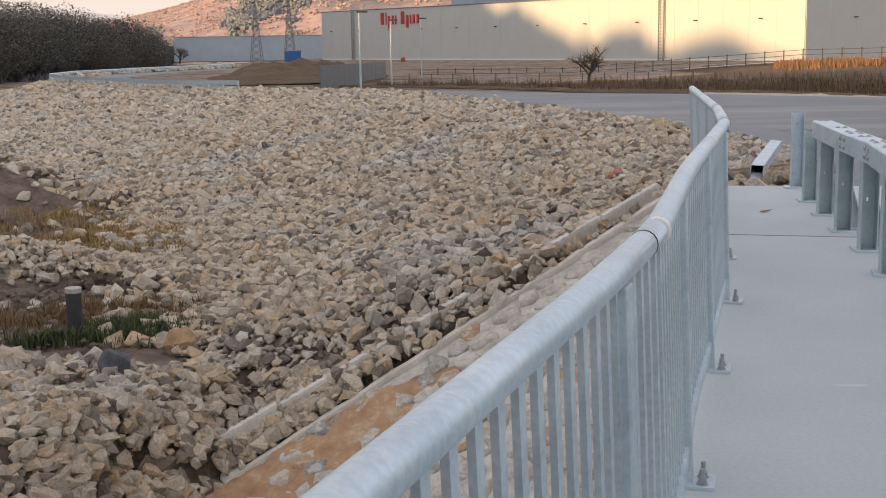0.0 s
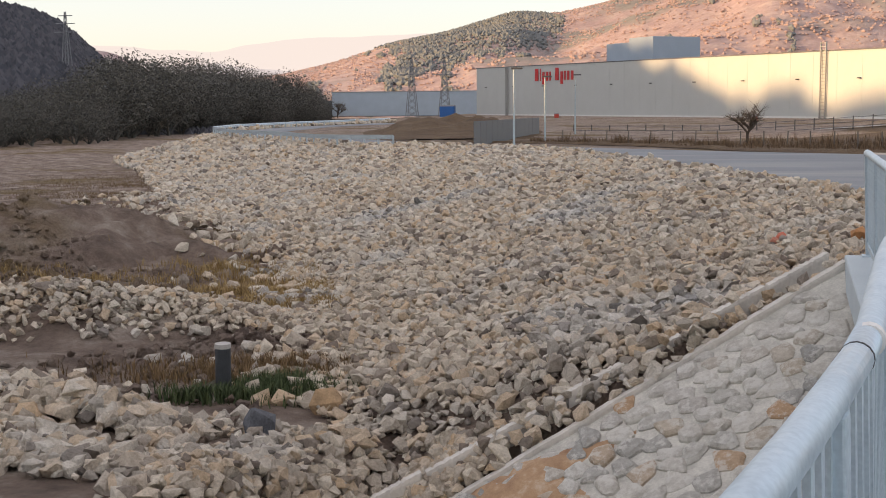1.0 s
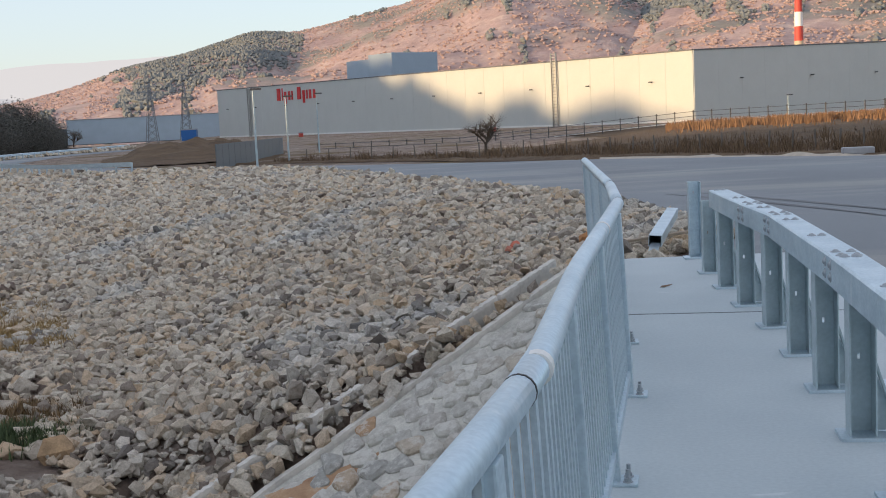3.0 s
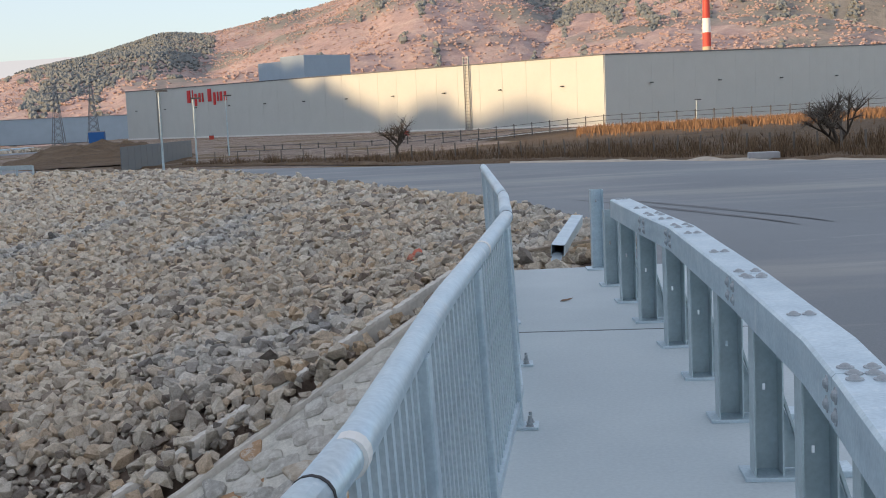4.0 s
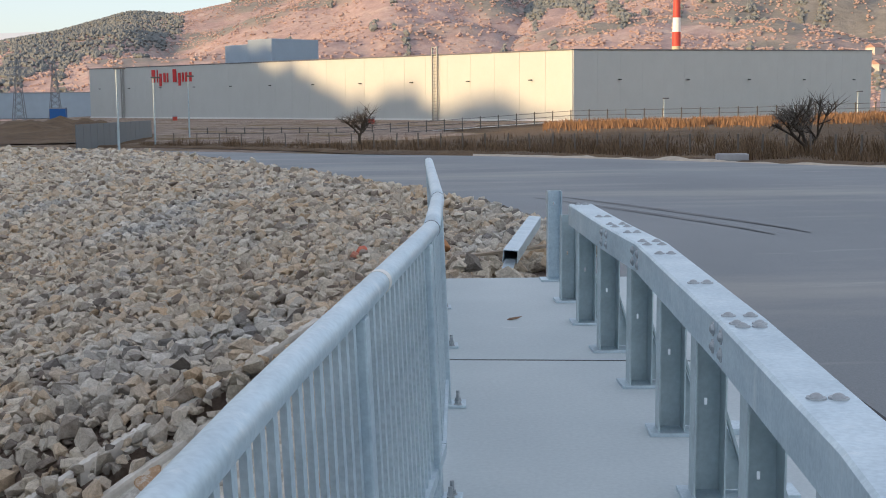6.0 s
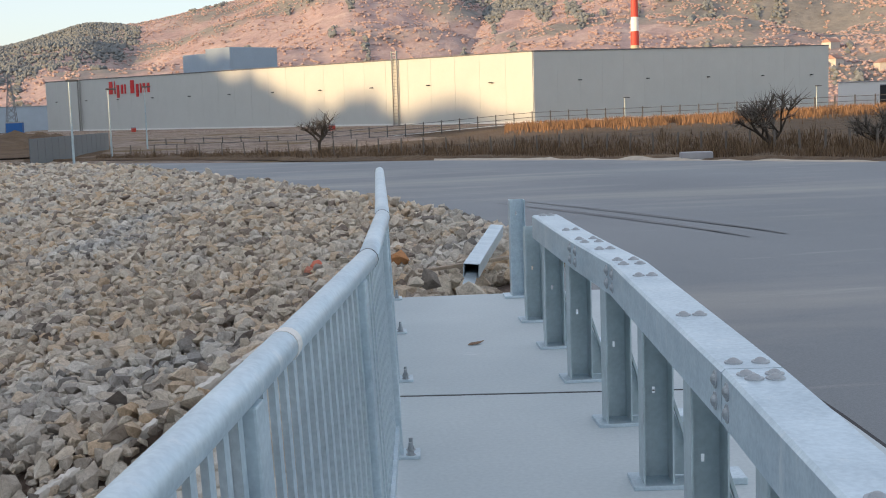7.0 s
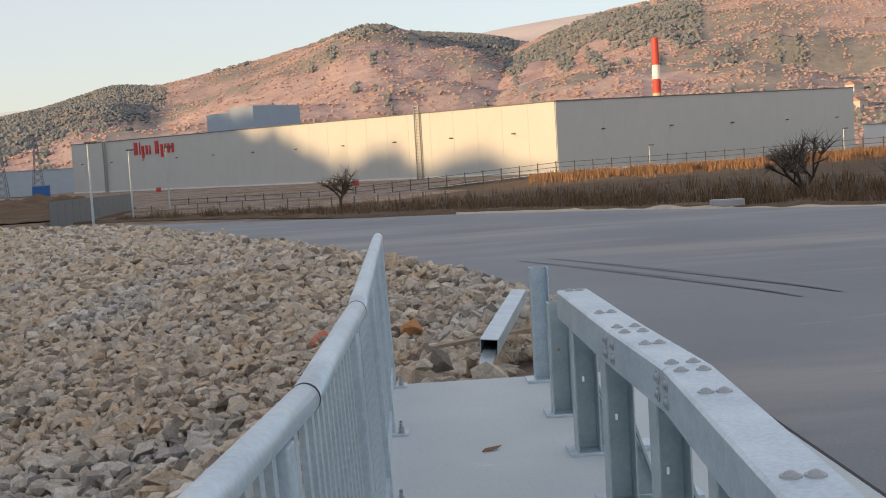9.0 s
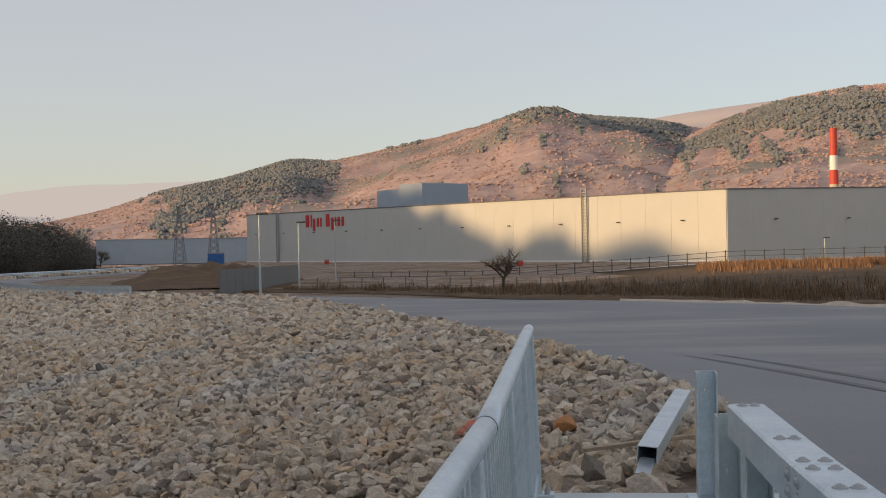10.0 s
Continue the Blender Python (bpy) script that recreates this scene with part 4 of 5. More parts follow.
# ================= river bed =================
def heap(cx0, cy0, cx1, cy1, half, height, count, smin, smax, seed):
    """Places for stones heaped along a line."""
    rng = random.Random(seed)
    out = []
    for _ in range(count):
        f, g = rng.random(), rng.gauss(0, 0.45)
        w = half * (0.6 + 0.4 * math.sin(f * 9 + seed))
        dx, dy = cx1 - cx0, cy1 - cy0
        l = math.hypot(dx, dy)
        x, y = cx0 + dx * f - dy / l * g * w, cy0 + dy * f + dx / l * g * w
        s = rng.uniform(smin, smax) * (1.5 if rng.random() < 0.06 else 1)
        h = height * (0.65 + 0.35 * math.sin(f * 7 + seed * 2)) * math.exp(-(g * 1.3) ** 2) * min(1, (1 - f) * 4)
        out.append((x, y, land(x, y) + h * rng.uniform(0.6, 1.0) + s * 0.1, s))
    return out


def heap_floor(name, cx0, cy0, cx1, cy1, half, height, seed, label):
    """The earth under a heap of stones."""
    bm = bmesh.new()
    rows_ = []
    dx, dy = cx1 - cx0, cy1 - cy0
    l = math.hypot(dx, dy)
    for i in range(31):
        f = i / 30
        w = half * (0.6 + 0.4 * math.sin(f * 9 + seed))
        row = []
        for j in range(17):
            g = (j - 8) / 8 * 1.6
            x, y = cx0 + dx * f - dy / l * g * w, cy0 + dy * f + dx / l * g * w
            h = height * (0.65 + 0.35 * math.sin(f * 7 + seed * 2)) * math.exp(-(g * 1.3) ** 2) * min(1, (1 - f) * 4, f * 8)
            row.append(bm.verts.new((x, y, land(x, y) + h * 0.85 - 0.05)))
        rows_.append(row)
    for a, b in zip(rows_, rows_[1:]):
        for j in range(16):
            bm.faces.new((a[j], b[j], b[j + 1], a[j + 1]))
    bmesh.ops.recalc_face_normals(bm, faces=bm.faces)
    return part(name, bm, SOIL, smooth=True)


far_heap = tagged(new("stone_heap"), "heap of pale grey broken stones on the river bed", "stone heap")
core = heap_floor("earth_core", -16, 17.0, -5.0, 20.2, 1.5, 0.75, 2, "")
core.parent = far_heap
pour("rubble", heap(-16, 17.0, -5.0, 20.2, 1.5, 0.75, 4200, 0.08, 0.21, 2), ROCK, far_heap)["kind"] = "stuff"
near_heap = tagged(new("stone_heap"), "heap of large buff stones and earth on the river bed", "stone heap")
core = heap_floor("earth_core", -11, 14.2, -5.3, 12.4, 1.3, 0.42, 4, "")
core.parent = near_heap
pour("rubble", heap(-11, 14.2, -4.6, 12.2, 1.5, 0.45, 1000, 0.10, 0.30, 4) + heap(-9.5, 12.4, -2.0, 10.2, 2.4, 0.12, 1300, 0.08, 0.27, 6) + heap(-4.2, 8.6, -1.9, 12.4, 1.7, 0.1, 1800, 0.10, 0.25, 9), ROCK, near_heap)["kind"] = "stuff"
scatter = random.Random(77)
strays = []
for _ in range(700):
    x, y = scatter.uniform(-26, -5), scatter.uniform(13, 48)
    if x < along(TOE, y) + 0.3 and noise.noise((x * 0.3, y * 0.3, 8)) > 0.05:
        s = scatter.uniform(0.06, 0.22)
        strays.append((x, y, land(x, y) + s * 0.1, s))
for _ in range(900):
    y = scatter.uniform(14, 60)
    x = along(TOE, y) - abs(scatter.gauss(0, 0.7)) * (1 + y * 0.02)
    s = scatter.uniform(0.10, 0.32) * (1 + y * 0.008)
    strays.append((x, y, land(x, y) + s * 0.1, s))
tagged(pour("stray_stones", strays, ROCK), "stray stones scattered on the river bed", "stones", kind="stuff")


def build_pipe():
    root = tagged(new("upright_pipe"), "dark grey upright pipe with a pale cap", "pipe")
    bm = bmesh.new()
    cyl(bm, 0.098, 0.095, (0, 0, -0.3), (0, 0, 0.55), 20)
    part("tube", bm, plain("dark_plastic", (0.045, 0.05, 0.055), 0.6, var=0.3, scale=9), root, smooth=False)
    bm = bmesh.new()
    cyl(bm, 0.102, 0.099, (0, 0, 0.545), (0, 0, 0.60), 20)
    part("cap", bm, plain("pale_cap", (0.42, 0.40, 0.37), 0.8, var=0.2), root, "pale concrete-filled cap")
    root.matrix_basis = pose(-5.28, 14.6, land(-5.28, 14.6) - 0.02, 1.5, 1)


build_pipe()


def one_rock(name, label, material, x, y, z, s, seed, flat=1.0, cat="rock"):
    rng = random.Random(seed)
    bm = bmesh.new()
    for k in range(26):
        v = Vector((rng.gauss(0, 1), rng.gauss(0, 1), rng.gauss(0, 1))).normalized() * rng.uniform(0.8, 1.1)
        bm.verts.new((v.x * 0.55 * s, v.y * 0.48 * s, v.z * 0.5 * s * flat))
    bmesh.ops.convex_hull(bm, input=bm.verts)
    for v in [v for v in bm.verts if not v.link_faces]:
        bm.verts.remove(v)
    ob = part(name, bm, material)
    ob.matrix_basis = pose(x, y, z, 0, 0, seed * 31)
    tagged(ob, label, cat)


one_rock("dark_boulder", "dark blue-grey boulder among pale stones", plain("dark_boulder_stone", (0.085, 0.09, 0.10), 0.8, var=0.7, scale=5, bump=0.5), -4.05, 12.35, land(-4.05, 12.35) + 0.12, 0.38, 3, 1.0)
one_rock("tan_boulder", "rusty orange boulder at the foot of the slope", plain("rusty_boulder_stone", (0.40, 0.27, 0.15), 0.9, var=0.55, scale=5, bump=0.5), -3.75, 13.8, land(-3.75, 13.8) + 0.08, 0.42, 7)
one_rock("buff_boulder", "large buff boulder on the river bed", plain("buff_boulder_stone", (0.40, 0.29, 0.18), 0.9, var=0.3, scale=5, bump=0.5), -7.4, 12.3, land(-7.4, 12.3) + 0.12, 0.42, 8)
one_rock("painted_stone", "stone marked with red spray paint on the slope", plain("red_spray_paint", (0.52, 0.15, 0.09), 0.9, var=0.55, scale=9), 1.82, 19.87, land(1.82, 19.87) + 0.1, 0.2, 9)
one_rock("painted_stone", "stone marked with red spray paint on the slope", plain("faint_red_paint", (0.52, 0.22, 0.15), 0.9, var=0.5, scale=9), 1.72, 19.69, land(1.72, 19.69) + 0.09, 0.15, 10)
one_rock("rusty_stone", "small rust-orange stone beside the walkway end", plain("rust_stone", (0.45, 0.22, 0.09), 0.9, var=0.3, scale=9), 2.78, 18.6, land(2.78, 18.6) + 0.1, 0.27, 12)


# ================= grass and bushes =================
def blades(name, spots, count, height, lean, material, label, seed):
    """Dry grass as many thin bent blades."""
    rng = random.Random(seed)
    vs, fs = [], []
    for cx, cy, rx, ry, n in spots:
        for _ in range(n):
            x, y = cx + rng.gauss(0, 0.45) * rx, cy + rng.gauss(0, 0.45) * ry
            if x > along(TOE, y) + 0.4 and y < 130 and x < along(EDGE, y):
                continue
            z = land(x, y)
            h = height * rng.uniform(0.5, 1.2)
            a = rng.uniform(0, 6.28)
            w = 0.006 + h * 0.02
            dx, dy = math.cos(a), math.sin(a)
            l = lean * h * rng.uniform(0.2, 1)
            b = len(vs)
            vs += [(x - dy * w, y + dx * w, z - 0.03), (x + dy * w, y - dx * w, z - 0.03), (x + dx * l * 0.4 + dy * w * 0.6, y + dy * l * 0.4 - dx * w * 0.6, z + h * 0.6), (x + dx * l * 0.4 - dy * w * 0.6, y + dy * l * 0.4 + dx * w * 0.6, z + h * 0.6), (x + dx * l, y + dy * l, z + h)]
            fs += [(b, b + 1, b + 2, b + 3), (b + 3, b + 2, b + 4)]
    tagged(from_arrays(name, vs, fs, material), label, "grass", kind="stuff")


STRAW = twig_material("dry_straw", (0.22, 0.14, 0.055), (0.45, 0.32, 0.14))
WEED = twig_material("green_weeds", (0.03, 0.05, 0.018), (0.10, 0.13, 0.05))
BROWN = twig_material("brown_weeds", (0.12, 0.075, 0.035), (0.26, 0.17, 0.08))
blades("dry_grass", [(-7.4, 23.5, 2.0, 1.6, 5200), (-9.0, 27, 2.2, 2.2, 4200), (-6.6, 21.6, 1.2, 0.8, 2500), (-12, 24.5, 3, 1.5, 1500)], 0, 0.15, 1.1, STRAW, "golden dry grass on the river bed", 1)
blades("green_weeds", [(-4.55, 14.6, 0.7, 0.6, 2600), (-5.4, 14.1, 0.5, 0.3, 700)], 0, 0.16, 1.2, WEED, "low dark green weeds beside the pipe", 2)
blades("brown_weeds", [(-5.6, 15.4, 1.8, 0.7, 1800), (-4.9, 16.2, 1.0, 0.6, 1400), (-19, 48, 5, 4, 3500), (-30, 70, 9, 9, 5000), (-26, 58, 8, 5, 3000), (-36, 85, 8, 12, 3000)], 0, 0.13, 1.2, BROWN, "brown dead weeds on the river bed", 3)

# ================= fallen beam and end post =================
def build_fallen_beam():
    root = tagged(new("loose_beam"), "spare galvanised box beam lying on the stones", "steel beam")
    a, b = Vector((2.98, 14.55, 0.12)), Vector((3.83, 17.55, 0.17))
    d = b - a
    bm = bmesh.new()
    w, h, t, L = 0.15, 0.13, 0.008, d.length
    for u, v, sx, sz in ((0, -t / 2, w, t), (-w / 2 + t / 2, -h / 2, t, h - 2 * t), (w / 2 - t / 2, -h / 2, t, h - 2 * t), (0, -h + t / 2, w, t)):
        box(bm, (sx, L, sz), pose(u, L / 2, v), 0.002)
    part("box_profile", bm, ZINC, root)
    bm = bmesh.new()
    box(bm, (0.11, 0.3, 0.008), pose(0.0, -0.08, -h + 0.002, 12), 0.002)
    part("splice_plate", bm, ZINC, root)
    root.matrix_basis = Matrix.Translation(a) @ pose(0, 0, 0, math.degrees(math.asin(d.z / d.length)), 4, math.degrees(math.atan2(-d.x, d.y)))
    timber = tagged(new("timber_lath"), "weathered timber lath lying on the stones", "timber")
    bm = bmesh.new()
    box(bm, (1.2, 0.07, 0.03), pose(0, 0, 0), 0.004)
    part("lath", bm, plain("weathered_wood", (0.33, 0.27, 0.20), 0.85, var=0.3, scale=8, bump=0.3), timber)
    timber.matrix_basis = pose(3.2, 15.6, -0.01, 2, -4, 12)


build_fallen_beam()


def build_end_post():
    root = tagged(new("end_post"), "free-standing galvanised steel post at the walkway end", "post")
    bm = bmesh.new()
    channel(bm, 0.775, 0.66)
    part("channel", bm, ZINC, root)
    bm = bmesh.new()
    box(bm, (0.24, 0.2, 0.02), pose(0, 0, 0.01), 0.003)
    part("base_plate", bm, ZINC, root)
    root.matrix_basis = Matrix.Translation((3.13, 13.25, 0)) @ pose(0, 0, 0, 0, 0, heading(12.5))


build_end_post()


def build_leaf():
    bm = bmesh.new()
    pts = [(-0.06, 0, 0.004), (-0.03, 0.018, 0.012), (0.02, 0.02, 0.01), (0.065, 0, 0.02), (0.02, -0.018, 0.01), (-0.03, -0.016, 0.006)]
    bm.faces.new([bm.verts.new(p) for p in pts])
    ex = bmesh.ops.extrude_face_region(bm, geom=bm.faces[:])
    bmesh.ops.translate(bm, vec=(0, 0, 0.003), verts=[v for v in ex["geom"] if isinstance(v, bmesh.types.BMVert)])
    bmesh.ops.recalc_face_normals(bm, faces=bm.faces)
    ob = part("dry_leaf", bm, plain("brown_leaf", (0.2, 0.12, 0.07), 0.8, var=0.3, scale=30))
    ob.matrix_basis = pose(2.42, 11.35, 0.0, 0, 0, 20)
    tagged(ob, "curled brown dry leaf on the concrete", "leaf")


build_leaf()


# ================= factory =================
FC, FL, FR = Vector((47.3, 200.4, 0)), Vector((-49.8, 334.6, 0)), Vector((124.5, 253.1, 0))
FBASE = -1.8


def wall_top(f, long_side):
    return 10.0 + f * (1.0 if long_side else 1.9)


def slab_between(bm, a, b, z0a, z1a, z0b, z1b, thick, out):
    """A panel from a to b with its own foot and head heights, thick outward."""
    n = Vector(((b - a).y, -(b - a).x, 0)).normalized() * out
    ring = []
    for p, z0, z1 in ((a, z0a, z1a), (b, z0b, z1b)):
        ring.append([bm.verts.new((p.x, p.y, z0)), bm.verts.new((p.x, p.y, z1)), bm.verts.new((p.x + n.x * thick, p.y + n.y * thick, z1)), bm.verts.new((p.x + n.x * thick, p.y + n.y * thick, z0))])
    for i in range(4):
        bm.faces.new((ring[0][i], ring[0][(i + 1) % 4], ring[1][(i + 1) % 4], ring[1][i]))
    bm.faces.new(ring[0][::-1])
    bm.faces.new(ring[1])
    bmesh.ops.recalc_face_normals(bm, faces=bm.faces)


def build_factory():
    root = tagged(new("factory_building"), "long grey metal-clad factory hall with red lettering", "building")
    back = FL + (FR - FC)
    out_long = 1.0 if Vector(((FL - FC).y, -(FL - FC).x, 0)).dot(-FC) > 0 else -1.0
    out_short = 1.0 if Vector(((FR - FC).y, -(FR - FC).x, 0)).dot(-FC) > 0 else -1.0
    # core behind the cladding
    bm = bmesh.new()
    pts = [FC, FR, back, FL]
    tops = [10.0, 11.9, 12.6, 11.0]
    lo = [bm.verts.new((p.x, p.y, FBASE)) for p in pts]
    hi = [bm.verts.new((p.x, p.y, t - 0.25)) for p, t in zip(pts, tops)]
    for k in range(4):
        bm.faces.new((lo[k], lo[(k + 1) % 4], hi[(k + 1) % 4], hi[k]))
    bm.faces.new(hi)
    bmesh.ops.recalc_face_normals(bm, faces=bm.faces)
    part("roof", bm, plain("grey_roof", (0.3, 0.3, 0.3), 0.8), root)
    # cladding in tall panels with narrow joints
    for a, b, n, long_side, out in ((FC, FL, 28, True, out_long), (FC, FR, 16, False, out_short)):
        for k in range(n):
            f0, f1 = k / n, (k + 1) / n - 0.0002
            bm = bmesh.new()
            slab_between(bm, a.lerp(b, f0), a.lerp(b, f1), FBASE, wall_top(f0, long_side), FBASE, wall_top(f1, long_side), 0.14, out)
            part("cladding_panel", bm, PANEL, root)
        bm = bmesh.new()
        slab_between(bm, a, b, wall_top(0, long_side) - 0.05, wall_top(0, long_side) + 0.16, wall_top(1, long_side) - 0.05, wall_top(1, long_side) + 0.16, 0.24, out)
        part("roof_edge", bm, plain("dark_flashing", (0.12, 0.12, 0.125), 0.5), root)
        bm = bmesh.new()
        slab_between(bm, a, b, FBASE - 0.1, FBASE + 0.55, FBASE - 0.1, FBASE + 0.55, 0.3, out)
        part("plinth", bm, WHITE, root)
    nl = Vector(((FL - FC).y, -(FL - FC).x, 0)).normalized() * out_long
    ns = Vector(((FR - FC).y, -(FR - FC).x, 0)).normalized() * out_short
    ul, us = (FL - FC).normalized(), (FR - FC).normalized()
    # wall lamps in a row
    for a, u, n, L, cnt, long_side in ((FC, ul, nl, (FL - FC).length, 11, True), (FC, us, ns, (FR - FC).length, 5, False)):
        for k in range(cnt):
            p = a + u * L * (k + 0.6) / cnt + n * 0.5
            bm = bmesh.new()
            ang = math.degrees(math.atan2(u.y, u.x))
            box(bm, (0.6, 0.4, 0.2), Matrix.Translation((p.x, p.y, 5.3 + 0.6 * k / cnt)) @ pose(0, 0, 0, 0, 0, ang), 0.05)
            part("wall_lamp", bm, plain("dark_lamp", (0.05, 0.05, 0.05), 0.5), root)
    # ladder cage and joint pipe on the long wall
    for f, w in ((0.197, 1.3), (0.893, 0.9)):
        p = FC + ul * (FL - FC).length * f + nl * 0.5
        bm = bmesh.new()
        ang = math.degrees(math.atan2(ul.y, ul.x))
        top = wall_top(f, True) + (1.6 if f < 0.5 else 0)
        for du in (-w / 2, w / 2):
            box(bm, (0.14, 0.3, top - FBASE), Matrix.Translation((p.x, p.y, (top + FBASE) / 2)) @ pose(0, 0, 0, 0, 0, ang) @ Matrix.Translation((du, 0, 0)))
        for k in range(22):
            z = FBASE + 0.6 + k * (top - FBASE - 0.8) / 21
            box(bm, (w, 0.25, 0.12), Matrix.Translation((p.x, p.y, z)) @ pose(0, 0, 0, 0, 0, ang))
        part("ladder" if f < 0.5 else "downpipe", bm, plain("ladder_steel", (0.36, 0.36, 0.34), 0.6), root)
    # red sign reduced to plain bars, two words
    ang = math.degrees(math.atan2(ul.y, ul.x))
    L = (FL - FC).length
    x0, x1 = 0.81, 0.693
    widths = [(0.0, 0.13, 1.0, 0.0), (0.145, 0.03, 1.0, 0.0), (0.19, 0.085, 1.0, -0.3), (0.29, 0.075, 0.72, 0.0), (0.375, 0.05, 0.72, 0.0), (0.50, 0.13, 1.0, 0.0), (0.635, 0.085, 1.0, -0.3), (0.73, 0.05, 0.72, 0.0), (0.79, 0.08, 0.72, 0.0), (0.885, 0.08, 0.72, 0.0)]
    for q, w, h, drop in widths:
        f = x0 + (x1 - x0) * (q + w / 2)
        p = FC + ul * L * f + nl * 0.25
        H = 3.0
        bm = bmesh.new()
        box(bm, (w * 0.62 * (x0 - x1) * L, 0.15, H * h), Matrix.Translation((p.x, p.y, 7.0 + H * h / 2 + drop * H)) @ pose(0, 0, 0, 0, 0, ang), 0.05)
        part("sign_bar", bm, RED, root)
    # plant room on the roof
    p = FC + ul * L * 0.70 - nl * 26
    for du, w, h in ((0, 10, 4.2), (10, 10, 3.2)):
        bm = bmesh.new()
        box(bm, (w, 14, h + 3), Matrix.Translation((p.x + ul.x * du, p.y + ul.y * du, 11.5 + h / 2)) @ pose(0, 0, 0, 0, 0, ang), 0.1)
        part("plant_room", bm, plain("blue_grey_cladding", (0.30, 0.36, 0.42), 0.6, var=0.06, scale=0.3), root)


build_factory()


def build_chimney():
    root = tagged(new("chimney"), "tall factory chimney in red and white bands", "chimney")
    x, y = 181, 561
    zs = [-2, 27, 33.5, 40, 46.5, 52.5]
    mats = [plain("buff_chimney", (0.5, 0.42, 0.3), 0.8), CHIM_RED, WHITE, CHIM_RED, CHIM_RED]
    for k in range(5):
        bm = bmesh.new()
        cyl(bm, 2.1 - k * 0.12, 2.0 - k * 0.12, (x, y, zs[k]), (x, y, zs[k + 1]), 20)
        part("chimney_band", bm, mats[k], root, smooth=False)


build_chimney()


def block_house(name, x, y, z, sx, sy, h, rot, material, label, roof=None, cat="building"):
    root = tagged(new(name), label, cat)
    bm = bmesh.new()
    box(bm, (sx, sy, h), pose(0, 0, h / 2), 0.05)
    part("wall", bm, material, root)
    bm = bmesh.new()
    if roof:
        vs = [bm.verts.new(p) for p in ((-sx * 0.55, -sy * 0.55, h), (sx * 0.55, -sy * 0.55, h), (sx * 0.55, sy * 0.55, h), (-sx * 0.55, sy * 0.55, h), (-sx * 0.5, 0, h + roof), (sx * 0.5, 0, h + roof))]
        for f in ((0, 1, 5, 4), (2, 3, 4, 5), (1, 2, 5), (3, 0, 4), (3, 2, 1, 0)):
            bm.faces.new([vs[i] for i in f])
        bmesh.ops.recalc_face_normals(bm, faces=bm.faces)
        part("roof", bm, TILE, root)
    else:
        box(bm, (sx * 1.01, sy * 1.01, 0.25), pose(0, 0, h + 0.12), 0.05)
        part("roof", bm, plain("flat_roof", (0.35, 0.35, 0.36), 0.8), root)
    root.matrix_basis = pose(x, y, z, 0, 0, rot)
    return root


COTTAGE = plain("pale_render", (0.52, 0.47, 0.42), 0.9, var=0.12, scale=1.0)
TILE = plain("roof_tile", (0.33, 0.20, 0.16), 0.85, var=0.25)
BLUEGREY = plain("blue_grey_sheet", (0.42, 0.50, 0.56), 0.6, var=0.08, scale=0.4, bump=0)
block_house("workshop", -72, 395, -2, 62, 30, 7.4, 0, BLUEGREY, "low blue-grey industrial shed in the distance", cat="building")
block_house("workshop", -118, 470, -3, 60, 24, 6.0, 0, plain("dark_sheet", (0.10, 0.12, 0.14), 0.7), "long dark industrial shed in the distance")
block_house("container", -52, 300, -1.75, 3.6, 2.4, 2.7, 0, BLUE, "bright blue site container beside the road", cat="container")
block_house("warehouse", 172, 292, -2, 46, 26, 6.2, 33, WHITE, "white storage hall beyond the factory", cat="building")
block_house("warehouse", 150, 268, -2, 9, 6, 5.2, 33, DARK, "dark open shed beside the factory", cat="building")
rng_h = random.Random(4)
for k in range(11):
    h = rng_h.uniform(24.5, 33)
    r = rng_h.uniform(560, 700)
    z = hill_height(RIGHT_CREST, 420, 1250, 0.55, h, r)
    block_house("cottage", r * math.sin(radians(h)), r * math.cos(radians(h)), z - 1, 7, 5.5, 3.6, rng_h.uniform(0, 90), COTTAGE, "small pale cottage with a tiled roof on the hillside", 1.9, "house")["group"] = "hillside cottages"


def build_mast(name, x, y, z, h, w, label):
    """A lattice pylon with three arms."""
    root = tagged(new(name), label, "pylon", "power line")
    bm = bmesh.new()
    for sx in (-1, 1):
        for sy in (-1, 1):
            cyl(bm, 0.12, 0.07, (sx * w, sy * w, 0), (sx * w * 0.12, sy * w * 0.12, h), 5)
    for k in range(9):
        f, g = k / 9, (k + 1) / 9
        a, b = w * (1 - 0.88 * f), w * (1 - 0.88 * g)
        for s in (-1, 1):
            cyl(bm, 0.06, 0.06, (-a, s * a, h * f), (b, s * b, h * g), 4)
            cyl(bm, 0.06, 0.06, (a, s * a, h * f), (-b, s * b, h * g), 4)
    part("lattice", bm, plain("pylon_steel", (0.22, 0.23, 0.24), 0.7), root)
    for f, l in ((0.74, 3.2), (0.85, 2.6), (0.95, 2.0)):
        bm = bmesh.new()
        cyl(bm, 0.12, 0.12, (-l, 0, h * f), (l, 0, h * f), 5)
        part("cross_arm", bm, plain("pylon_arm", (0.22, 0.23, 0.24), 0.7), root)
    root.matrix_basis = pose(x, y, z)


build_mast("pylon", -66, 325, -2, 15.5, 1.5, "grey lattice power pylon beyond the road")
build_mast("pylon", -58, 330, -2, 15.5, 1.5, "grey lattice power pylon beyond the road")
build_mast("pylon", -152, 300, 6, 20, 1.3, "grey lattice power pylon on the wooded hillside")


